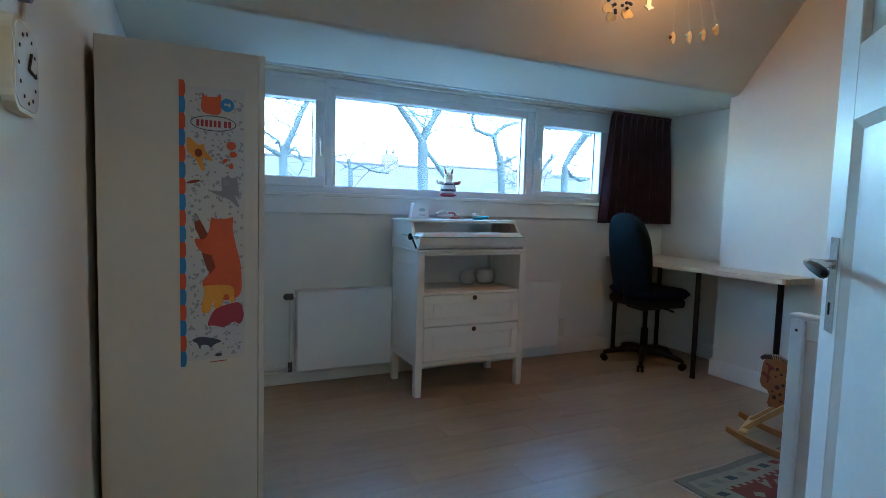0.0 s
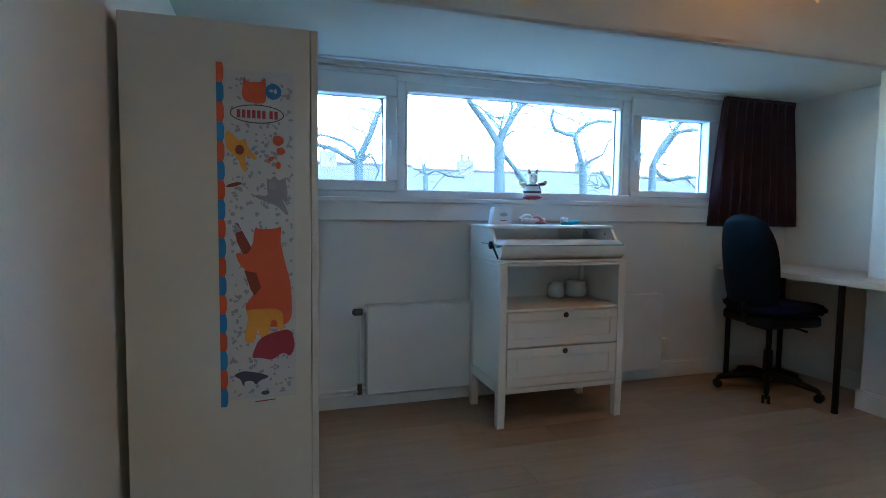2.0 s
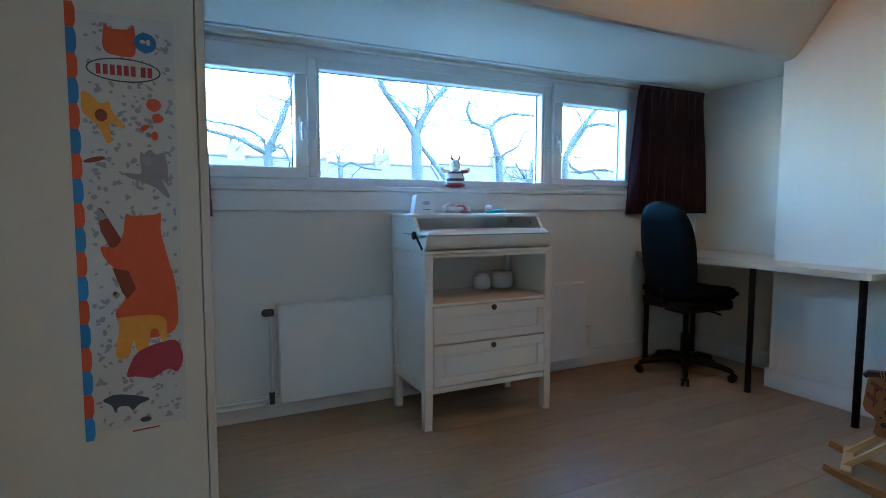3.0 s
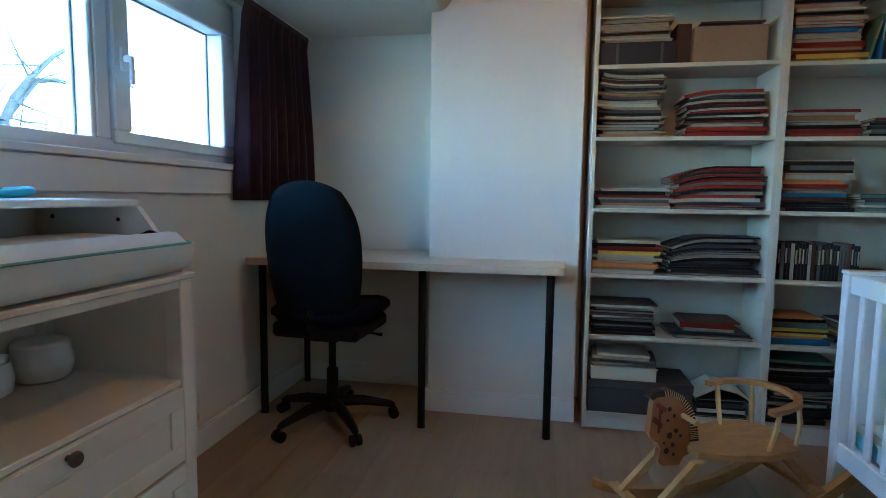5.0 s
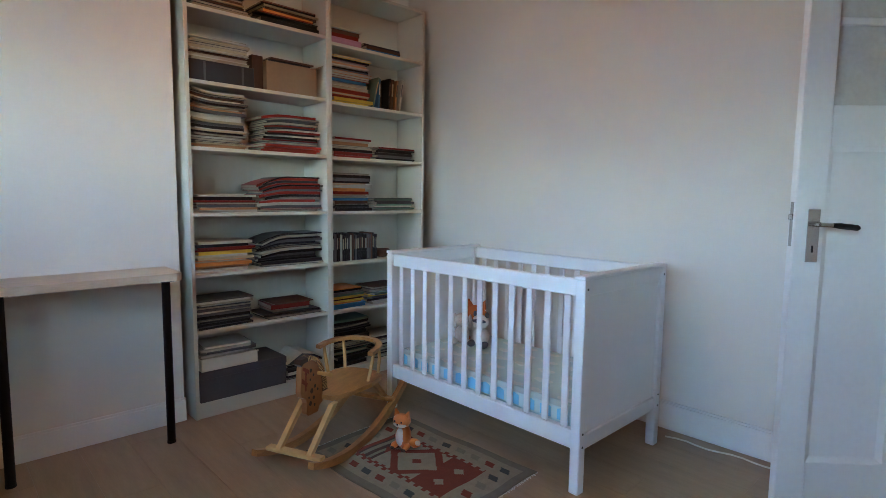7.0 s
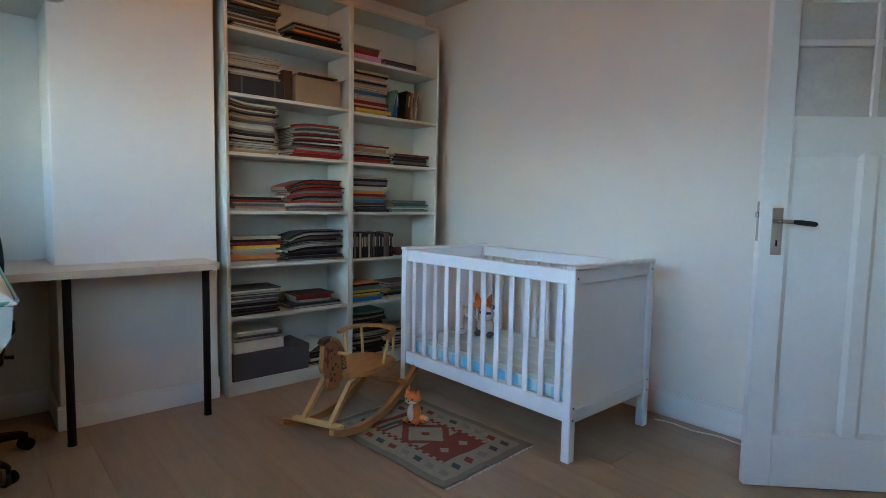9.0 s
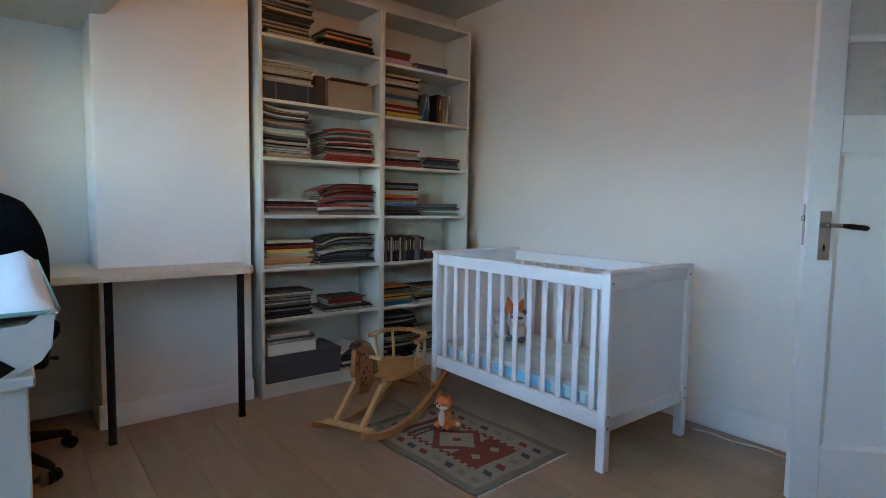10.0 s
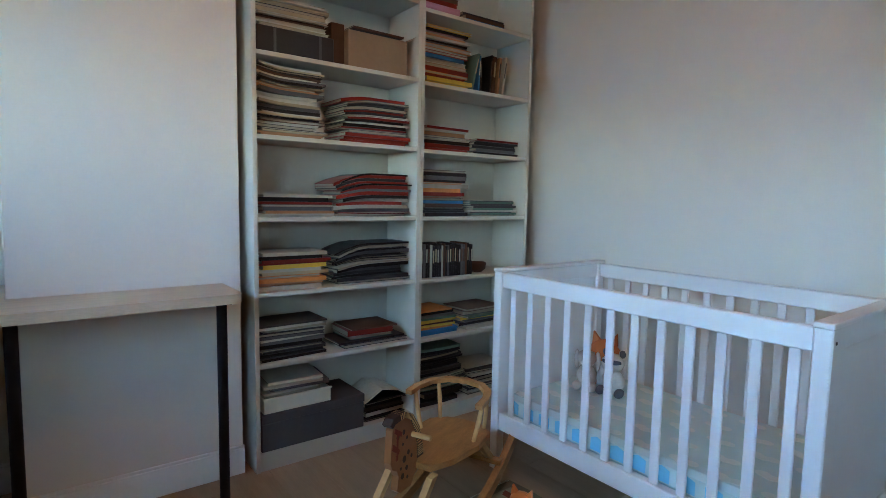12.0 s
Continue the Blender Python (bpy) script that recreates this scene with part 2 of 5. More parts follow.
# landing behind the doorway, plain
bm = bx(-0.50, -1.6, -0.05, -0.40, S - 0.13, 2.6, b=0)
box(bm, 1.3, -1.6, -0.05, 1.4, S - 0.13, 2.6, b=0)
box(bm, -0.50, -1.7, -0.05, 1.4, -1.6, 2.6, b=0)
landing = solid("wall_landing", bm, WALL, "plain white walls of the landing", "wall", kind="structure")
solid("ceiling_landing", bx(-0.50, -1.7, 2.6, 1.4, S - 0.13, 2.7, b=0), CEIL, "plain white ceiling of the landing", "ceiling", kind="structure")

# unseen fixture added to carry the assumed landing light
lamp_l = thing("ceiling_lamp", "assumed plain white ceiling lamp on the landing, out of view", "lamp", pose(0.32, -0.85, 2.6))
part("rose", lathe(bmesh.new(), [(0.06, 0), (0.055, -0.025), (0.012, -0.03)], 16), TRIM, lamp_l)
part("cord", tube(bmesh.new(), [(0, 0, -0.03), (0, 0, -0.12)], 0.003, 6), TRIM, lamp_l)

# baseboards

def baseboard(name, x0, y0, x1, y1, BBH=0.125):
    bm = bx(x0, y0, 0, x1, y1, BBH - 0.012, b=0.002)
    sx, sy = (0.004 if x1 - x0 < y1 - y0 else 0), (0.004 if y1 - y0 < x1 - x0 else 0)
    box(bm, x0 + sx, y0 + sy, BBH - 0.012, x1 - sx, y1 - sy, BBH, b=0.002)
    solid(name, bm, TRIM, "white painted wooden baseboard", "baseboard", kind="structure")


baseboard("baseboard_north", W + 0.016, N - 0.016, E - 0.016, N - 0.0005)
baseboard("baseboard_south", DX1 + 0.10, S + 0.0005, E, S + 0.018, 0.148)
baseboard("baseboard_west", W + 0.0005, S + 0.02, W + 0.016, N)
baseboard("baseboard_east", E - 0.016, BRY1 + 0.016, E - 0.0005, N)
baseboard("baseboard_breast", BRX - 0.018, BRY0 - 0.002, BRX - 0.0005, BRY1 + 0.016)
baseboard("baseboard_breast_side", BRX, BRY1 + 0.0005, E - 0.016, BRY1 + 0.016)

# window
win = thing("window_1", "wide white plastic window with three panes", "window", kind="structure")
FY0, FY1 = N + 0.045, N + 0.158
bm = bx(WX0, FY0, WZ0, WX1, FY1, WZ0 + 0.05, b=0.004)
box(bm, WX0, FY0, WZ1 - 0.06, WX1, FY1, WZ1, b=0.004)
for x0, x1 in ((WX0, WX0 + 0.06), (0.900, 0.950), (2.528, 2.588), (WX1 - 0.06, WX1)):
    box(bm, x0, FY0, WZ0 + 0.05, x1, FY1, WZ1 - 0.06, b=0.004)
part("window_frame", bm, UPVC, win)


def sash(x0, x1, z0, z1, px0, px1, pz0, pz1, front):
    bm = bx(x0, front, z0, x1, FY1 - 0.01, pz0, b=0.006)
    box(bm, x0, front, pz1, x1, FY1 - 0.01, z1, b=0.006)
    box(bm, x0, front, pz0, px0, FY1 - 0.01, pz1, b=0.006)
    box(bm, px1, front, pz0, x1, FY1 - 0.01, pz1, b=0.006)
    sf = part("sash", bm, UPVC, win)
    g = part("pane", bx(px0 - 0.008, FY1 - 0.040, pz0 - 0.008, px1 + 0.008, FY1 - 0.034, pz1 + 0.008, b=0), GLASSM, sf, "clear glass pane")
    g.visible_shadow = False
    bm = bmesh.new()
    for a in ((px0, pz0, px1, pz0 + 0.004), (px0, pz1 - 0.005, px1, pz1), (px0, pz0, px0 + 0.004, pz1), (px1 - 0.005, pz0, px1, pz1)):
        box(bm, a[0], FY1 - 0.050, a[1], a[2], FY1 - 0.0405, a[3], b=0.001)
    part("gasket", bm, GASK, sf, "dark rubber gasket")
    return sf


s1 = sash(WX0 + 0.035, 0.897, WZ0 + 0.035, WZ1 - 0.03, 0.220, 0.825, 1.387, 1.895, N + 0.03)
s2 = sash(0.951, 2.527, WZ0 + 0.02, WZ1 - 0.03, 0.970, 2.508, 1.326, 1.938, N + 0.05)
s3 = sash(2.594, WX1 - 0.03, WZ0 + 0.035, WZ1 - 0.03, 2.676, 3.268, 1.368, 1.890, N + 0.03)
for sf, hx in ((s1, 0.860), (s3, 2.632)):
    bm = bx(hx - 0.013, N + 0.018, 1.58, hx + 0.013, N + 0.03, 1.66, b=0.004)
    box(bm, hx - 0.009, N - 0.012, 1.61, hx + 0.009, N + 0.018, 1.632, b=0.004)
    box(bm, hx - 0.009, N - 0.018, 1.53, hx + 0.009, N - 0.004, 1.63, b=0.004)
    part("window_handle", bm, UPVC, sf)
part("window_sill", bx(W + 0.3, N - 0.035, WZ0 - 0.028, 3.44, N + 0.045, WZ0, b=0.004), TRIM, win)
part("sill_board", bx(W + 0.31, N - 0.02, 1.145, 3.43, N - 0.0005, WZ0 - 0.028, b=0.004), TRIM, win)

# door, swung far open into the room
HX, HY, DW, DT, DHT = 0.655, 0.0, 0.815, 0.038, 2.08
ang = 44.0
door = thing("door_1", "white panelled door with glazed top, standing open", "door", pose(HX, HY + 0.03, 0.008, 0, 0, ang), kind="structure")


def door_leaf():
    st, mid, y0, y1 = 0.105, 0.055, -DT, 0.0
    bm = bx(0, y0, 0, st, y1, DHT, b=0.003)
    box(bm, DW - st, y0, 0, DW, y1, DHT, b=0.003)
    for z0, z1 in ((0, 0.222), (1.388, 1.530), (DHT - 0.11, DHT)):
        box(bm, st, y0, z0, DW - st, y1, z1, b=0.002)
    box(bm, DW / 2 - mid / 2, y0, 0.222, DW / 2 + mid / 2, y1, 1.388, b=0.002)
    part("door_frame_leaf", bm, DOORP, door)
    for x0, x1 in ((st, DW / 2 - mid / 2), (DW / 2 + mid / 2, DW - st)):
        part("panel", bx(x0 - 0.005, y0 + 0.012, 0.217, x1 + 0.005, y1 - 0.012, 1.393, b=0), DOORP, door)
        bm = bmesh.new()
        for sgn, ya in ((1, y1), (-1, y0)):
            # sloped moulding round each panel, both faces
            for (a, b), (c, d), e in (((x0, 0.222), (x1, 0.222), (0, 1)), ((x0, 1.388), (x1, 1.388), (0, -1)), ((x0, 0.222), (x0, 1.388), (1, 0)), ((x1, 0.222), (x1, 1.388), (-1, 0))):
                k = 0.018
                ins = ya - sgn * 0.012
                q = [(a, ya - sgn * 0.002, b), (c, ya - sgn * 0.002, d), (c + e[0] * k, ins, d + e[1] * k), (a + e[0] * k, ins, b + e[1] * k)]
                if e[0] == 0:
                    q[2], q[3] = (c - k, ins, d + e[1] * k), (a + k, ins, b + e[1] * k)
                else:
                    q[2], q[3] = (c + e[0] * k, ins, d - k), (a + e[0] * k, ins, b + k)
                bm.faces.new([bm.verts.new(p) for p in q])
        part("moulding", bm, DOORP, door)
    # glazed top, two by two panes
    bm = bmesh.new()
    zt0, zt1 = 1.530, DHT - 0.11
    box(bm, DW / 2 - 0.014, y0 + 0.004, zt0, DW / 2 + 0.014, y1 - 0.004, zt1, b=0.004)
    zm = zt0 + 0.285
    for x0, x1 in ((st, DW / 2 - 0.014), (DW / 2 + 0.014, DW - st)):
        box(bm, x0, y0 + 0.004, zm - 0.014, x1, y1 - 0.004, zm + 0.014, b=0.004)
    part("glazing_bar", bm, DOORP, door)
    for x0, x1 in ((st, DW / 2 - 0.014), (DW / 2 + 0.014, DW - st)):
        for z0, z1 in ((zt0, zm - 0.014), (zm + 0.014, zt1)):
            part("pane", bx(x0 - 0.004, -DT / 2 - 0.003, z0 - 0.004, x1 + 0.004, -DT / 2 + 0.003, z1 + 0.004, b=0), FROST, door, "obscured glass pane")
    hx = DW - 0.066
    for sgn, ya in ((1, y1), (-1, y0)):
        pl = part("lock_plate", bx(hx - 0.021, min(ya, ya + sgn * 0.004), 0.975, hx + 0.021, max(ya, ya + sgn * 0.004), 1.165, b=0.0015), CHROME, door, "steel lock plate")
        bm = tube(bmesh.new(), [(hx, ya, 1.112), (hx, ya + sgn * 0.045, 1.112)], 0.009, 10)
        tube(bm, [(hx + 0.004, ya + sgn * 0.045, 1.112), (hx - 0.035, ya + sgn * 0.05, 1.111)], 0.0085, 10)
        part("handle_neck", bm, CHROME, pl, "chrome neck")
        lv = part("lever", tube(bmesh.new(), [(hx - 0.033, ya + sgn * 0.05, 1.111), (hx - 0.06, ya + sgn * 0.05, 1.109), (hx - 0.12, ya + sgn * 0.05, 1.103), (hx - 0.127, ya + sgn * 0.05, 1.103)], [0.0075, 0.0105, 0.0105, 0.006], 10), BLACKP, pl, "black lever grip")
        smooth(lv)
        part("keyhole", bx(hx - 0.003, min(ya + sgn * 0.003, ya + sgn * 0.0055), 1.01, hx + 0.003, max(ya + sgn * 0.003, ya + sgn * 0.0055), 1.035, b=0.0005), BLACKP, pl)
    part("latch", bx(DW - 0.001, -DT / 2 - 0.009, 1.03, DW + 0.0012, -DT / 2 + 0.009, 1.19, b=0.0004), CHROME, door, "steel latch plate")
    part("latch_bolt", bx(DW + 0.001, -DT / 2 - 0.006, 1.125, DW + 0.010, -DT / 2 + 0.006, 1.147, b=0.002), CHROME, door, "steel latch bolt")


door_leaf()
frame_1 = thing("door_frame", "white painted wooden door frame", "door frame", kind="structure")
for x0, x1 in ((DX0 + 0.0005, DX0 + 0.03), (DX1 - 0.03, DX1 - 0.0005)):
    part("jamb", bx(x0, S - 0.135, 0, x1, S + 0.004, DH - 0.001, b=0.003), TRIM, frame_1)
part("head", bx(DX0 + 0.03, S - 0.135, DH - 0.03, DX1 - 0.03, S + 0.004, DH - 0.001, b=0.003), TRIM, frame_1)
part("architrave", bx(DX1 - 0.012, S + 0.0045, 0, DX1 + 0.07, S + 0.02, DH + 0.06, b=0.004), TRIM, frame_1)

# ---- wardrobe with growth chart ----
ward = thing("wardrobe", "tall plain off-white wardrobe standing against the wall", "wardrobe")
X0, X1, Y0, Y1, ZT = -0.220, 0.284, 1.92, 2.72, 1.710
part("side_panel", bx(X0, Y0, 0, X1 - 0.022, Y0 + 0.018, ZT, b=0.0015), WARDM, ward)
part("side_panel", bx(X0, Y1 - 0.018, 0, X1 - 0.022, Y1, ZT, b=0.0015), WARDM, ward)
part("top_panel", bx(X0, Y0 + 0.018, ZT - 0.018, X1 - 0.022, Y1 - 0.018, ZT, b=0.0015), WARDM, ward)
part("bottom_panel", bx(X0, Y0 + 0.018, 0.06, X1 - 0.022, Y1 - 0.018, 0.078, b=0.0015), WARDM, ward)
part("back_panel", bx(X0, Y0 + 0.018, 0.078, X0 + 0.006, Y1 - 0.018, ZT - 0.018, b=0), WARDM, ward)
for y0, y1 in ((Y0 + 0.001, (Y0 + Y1) / 2 - 0.001), ((Y0 + Y1) / 2 + 0.001, Y1 - 0.001)):
    d = part("door", bx(X1 - 0.02, y0, 0.06, X1, y1, ZT, b=0.002), WARDM, ward)
    hy = y1 - 0.05 if y0 < Y0 + 0.1 else y0 + 0.05
    part("handle", tube(bmesh.new(), [(X1, hy, 0.9), (X1 + 0.02, hy, 0.9)], 0.011, 10), CHROME, d, "round steel knob")
part("plinth", bx(X1 - 0.06, Y0 + 0.018, 0, X1 - 0.044, Y1 - 0.018, 0.06, b=0.001), WARDM, ward)

CH_O = mat("chart_orange", (0.58, 0.085, 0.022), 0.55, vary=0.1)
CH_B = mat("chart_blue", (0.04, 0.22, 0.55), 0.55, vary=0.1)
CH_Y = mat("chart_yellow", (0.70, 0.30, 0.03), 0.55, vary=0.12)
CH_G = mat("chart_grey", (0.26, 0.25, 0.29), 0.55, vary=0.1)
CH_R = mat("chart_crimson", (0.33, 0.03, 0.05), 0.55, vary=0.12)
CH_W = mat("chart_paper", (0.53, 0.52, 0.52), 0.5, vary=0.03)
CH_P = mat("chart_print", (0.30, 0.30, 0.34), 0.6, vary=0.1)
CH_D = mat("chart_dark", (0.05, 0.06, 0.09), 0.6)
CH_N = mat("chart_brown", (0.22, 0.04, 0.02), 0.6)

chart = thing("growth_chart", "paper child growth chart with coloured shapes taped on the wardrobe", "poster", pose(0.014, Y0 - 0.0002, 0.645))
CW, CHH = 0.205, 0.955


def patch(name, pts, m, layer=1, label=""):
    """A flat printed shape on the chart."""
    if name not in ("scale_mark", "title_bar", "imprint_line") and len(pts) > 5:
        for _ in range(2):
            pts = [(p[0] * a + q[0] * (1 - a), p[1] * a + q[1] * (1 - a)) for p, q in zip(pts, pts[1:] + pts[:1]) for a in (0.8, 0.2)]
    if max(z for x, z in pts) < 0.56 and name != "scale_mark":
        pts = [(x * 1.06, z * 1.03 - 0.045) for x, z in pts]
    return part(name, prism(bmesh.new(), pts, -0.0012 - 0.0003 * layer, -0.0010, "y"), m, chart, label)


def oval(cx, cz, rx, rz, n=14, wob=0.0, seed=0, tilt=0.0):
    out = []
    for k in range(n):
        a = 2 * math.pi * k / n
        f = 1 + wob * noise.noise(Vector((math.cos(a) * 1.4, math.sin(a) * 1.4, seed)))
        x, z = rx * f * math.cos(a), rz * f * math.sin(a)
        out.append((cx + x * math.cos(tilt) - z * math.sin(tilt), cz + x * math.sin(tilt) + z * math.cos(tilt)))
    return out


part("sheet", bx(0.016, -0.0011, 0.018, CW, 0.0, CHH - 0.016, b=0.0002), CH_W, chart, "white chart paper")
for k in range(18):
    z0 = k * CHH / 18
    h = CHH / 18
    patch("scale_mark", [(0.0, z0), (0.015, z0), (0.019, z0 + h * 0.25), (0.019, z0 + h * 0.75), (0.015, z0 + h), (0.0, z0 + h)], CH_B if k % 2 == 0 else CH_O)
rs = random.Random(5)
bm = bmesh.new()
for k in range(420):
    x, z = rs.uniform(0.028, CW - 0.008), rs.uniform(0.03, CHH - 0.03)
    prism(bm, oval(x, z, rs.uniform(0.003, 0.008), rs.uniform(0.002, 0.006), 7, 0.5, k, rs.uniform(0, 3)), -0.0013, -0.0010, "y")
tagged(part("small_print", bm, CH_P, chart, "small pale grey printed figures"), kind="stuff")
patch("cat_head", [(0.064, 0.855), (0.070, 0.922), (0.080, 0.908), (0.118, 0.910), (0.128, 0.926), (0.130, 0.862), (0.120, 0.850)], CH_O, 2)
patch("round_badge", oval(0.148, 0.886, 0.022, 0.022), CH_B, 3)
patch("badge_mark", oval(0.143, 0.888, 0.006, 0.004), CH_W, 4)
patch("badge_mark", oval(0.154, 0.887, 0.004, 0.007), CH_W, 4)
patch("title_outline", oval(0.105, 0.822, 0.072, 0.026, 20), CH_D, 2)
patch("title_field", oval(0.105, 0.822, 0.069, 0.023, 20), CH_W, 3)
for k in range(8):
    x = 0.052 + k * 0.0132 + (0.006 if k > 5 else 0)
    patch("title_bar", [(x, 0.810), (x + 0.009, 0.810), (x + 0.009, 0.832), (x, 0.832)], CH_R, 4)
patch("yellow_cat", [(0.022, 0.775), (0.04, 0.765), (0.058, 0.745), (0.075, 0.755), (0.078, 0.730), (0.104, 0.702), (0.098, 0.694), (0.070, 0.712), (0.077, 0.664), (0.066, 0.662), (0.052, 0.700), (0.030, 0.718), (0.022, 0.73)], CH_Y, 2)
patch("yellow_cat_face", oval(0.058, 0.722, 0.012, 0.014, 10), CH_N, 3)
patch("small_cat", oval(0.160, 0.752, 0.017, 0.014, 8, 0.5, 3), CH_O, 2)
patch("small_cat", oval(0.166, 0.722, 0.011, 0.012, 8, 0.5, 4), CH_O, 2)
patch("small_cat", oval(0.140, 0.700, 0.011, 0.006, 8, 0.4, 5, 0.6), CH_O, 2)
patch("small_cat", oval(0.160, 0.683, 0.008, 0.010, 8, 0.4, 6), CH_O, 2)
patch("striped_tail", oval(0.042, 0.626, 0.022, 0.0055, 10, 0.1, 1, 0.25), CH_N, 2)
patch("grey_cat", [(0.130, 0.650), (0.136, 0.640), (0.150, 0.655), (0.160, 0.640), (0.176, 0.648), (0.184, 0.620), (0.184, 0.570), (0.168, 0.592), (0.188, 0.545), (0.180, 0.543), (0.155, 0.570), (0.100, 0.590), (0.096, 0.600), (0.132, 0.595), (0.128, 0.625)], CH_G, 2)
patch("grey_cat_face", oval(0.143, 0.626, 0.010, 0.012), CH_P, 3)
patch("pencil", [(0.040, 0.550), (0.048, 0.548), (0.088, 0.468), (0.062, 0.458), (0.044, 0.500)], CH_N, 2)
patch("pencil_tip", [(0.040, 0.552), (0.058, 0.528), (0.043, 0.522)], CH_P, 3)
patch("red_cat", [(0.090, 0.540), (0.100, 0.532), (0.145, 0.534), (0.158, 0.542), (0.154, 0.500), (0.166, 0.440), (0.182, 0.375), (0.184, 0.270), (0.120, 0.255), (0.070, 0.300), (0.062, 0.322), (0.086, 0.352), (0.078, 0.405), (0.048, 0.440), (0.040, 0.470), (0.070, 0.462), (0.084, 0.486)], CH_O, 3)
patch("red_cat_shade", [(0.062, 0.420), (0.092, 0.412), (0.104, 0.372), (0.088, 0.350), (0.078, 0.365)], CH_N, 4)
patch("stool", [(0.062, 0.312), (0.160, 0.312), (0.160, 0.250), (0.148, 0.250), (0.142, 0.280), (0.128, 0.280), (0.122, 0.230), (0.100, 0.230), (0.096, 0.262), (0.086, 0.218), (0.058, 0.220), (0.072, 0.295)], CH_Y, 4)
patch("crimson_bear", [(0.076, 0.175), (0.096, 0.228), (0.130, 0.244), (0.180, 0.254), (0.192, 0.205), (0.178, 0.172), (0.160, 0.188), (0.130, 0.166), (0.098, 0.176)], CH_R, 5)
patch("grey_mouse", [(0.030, 0.130), (0.055, 0.142), (0.100, 0.132), (0.125, 0.120), (0.100, 0.112), (0.088, 0.098), (0.080, 0.112), (0.060, 0.112), (0.056, 0.096), (0.050, 0.118)], CH_D, 2)
patch("imprint", oval(0.112, 0.075, 0.011, 0.006), CH_D, 2)
patch("imprint_line", [(0.086, 0.050), (0.138, 0.053), (0.138, 0.056), (0.086, 0.053)], CH_R, 2)

# ---- clock and hangings on the west wall ----
clock = thing("wall_clock", "pale rounded wall clock with small dark marks", "clock", pose(W, 1.125, 1.432))


def rounded(w, h, r, n=6):
    pts = []
    for cx, cz, a0 in ((w - r, h - r, 0), (-(w - r), h - r, 90), (-(w - r), -(h - r), 180), (w - r, -(h - r), 270)):
        for k in range(n + 1):
            a = radians(a0 + 90 * k / n)
            pts.append((cx + r * math.cos(a), cz + r * math.sin(a)))
    return pts


part("case", prism(bmesh.new(), rounded(0.088, 0.080, 0.042), 0.001, 0.020, "x"), CREAM, clock)
part("face", prism(bmesh.new(), rounded(0.080, 0.072, 0.038), 0.020, 0.022, "x"), CERAM, clock)
for a in range(12):
    r = 0.060
    part("hour_mark", bx(0.022, r * math.sin(radians(30 * a)) - 0.003, r * math.cos(radians(30 * a)) - 0.003, 0.0232, r * math.sin(radians(30 * a)) + 0.003, r * math.cos(radians(30 * a)) + 0.003, b=0.0004), BLACKP, clock)
part("hand", tube(bmesh.new(), [(0.024, 0, 0), (0.024, 0.05, -0.006)], 0.0025, 6), BLACKP, clock)
part("hand", tube(bmesh.new(), [(0.024, 0, 0), (0.024, 0.02, 0.03)], 0.0025, 6), BLACKP, clock)
solid("wall_ornament", prism(bmesh.new(), rounded(0.05, 0.06, 0.03), W + 0.001, W + 0.02, "x", m=Matrix.Translation((0, 1.15, 1.62))), CH_G, "small grey ornament hanging above the clock", "ornament")
solid("clock_cord", tube(bmesh.new(), [(W + 0.006, 1.17, 1.510), (W + 0.004, 1.20, 1.56), (W + 0.003, 1.21, 1.66)], 0.003, 6), CREAM, "pale cord leading up from the clock", "cord")

# ---- curtains ----


def curtain(x0, x1, flare, seed):
    bm = bmesh.new()
    cols, rows = 90, 14
    rg = random.Random(seed)
    ph = rg.uniform(0, 6)
    grid = []
    for r in range(rows + 1):
        v = r / rows
        z = 2.052 - v * (2.052 - 1.118)
        row = []
        for c in range(cols + 1):
            u = c / cols
            xx = x0 + (x1 - x0) * u
            xx += flare * v * (u - 0.5)
            amp = 0.008 + 0.022 * min(1, v * 1.6)
            y = N - 0.075 + amp * math.sin(u * 55 + ph + 0.5 * math.sin(u * 9)) + 0.008 * math.sin(u * 17 + v * 1.5)
            y -= 0.012 if v < 0.05 else 0
            row.append(bm.verts.new((xx, y, z)))
        grid.append(row)
    for r in range(rows):
        for c in range(cols):
            bm.faces.new((grid[r][c], grid[r][c + 1], grid[r + 1][c + 1], grid[r + 1][c]))
    bmesh.ops.solidify(bm, geom=bm.faces[:], thickness=0.003)
    t = thing("curtain", "short wine-red pleated curtain drawn aside from the window", "curtain")
    smooth(part("cloth", bm, CURT, t), 70)
    part("heading_tape", bx(x0 + 0.005, N - 0.098, 2.035, x1 - 0.005, N - 0.092, 2.055, b=0.002), CURT, t)


curtain(3.285, 3.955, 0.14, 3)
curtain(-0.22, 0.355, 0.06, 4)
rail = thing("curtain_rail", "thin white curtain rail under the soffit", "curtain rail")
part("track", bx(W + 0.02, N - 0.085, 2.065, E - 0.02, N - 0.062, 2.0745, b=0.002), UPVC, rail)
part("end_stop", bx(E - 0.02, N - 0.088, 2.063, E - 0.008, N - 0.06, 2.0745, b=0.002), UPVC, rail)

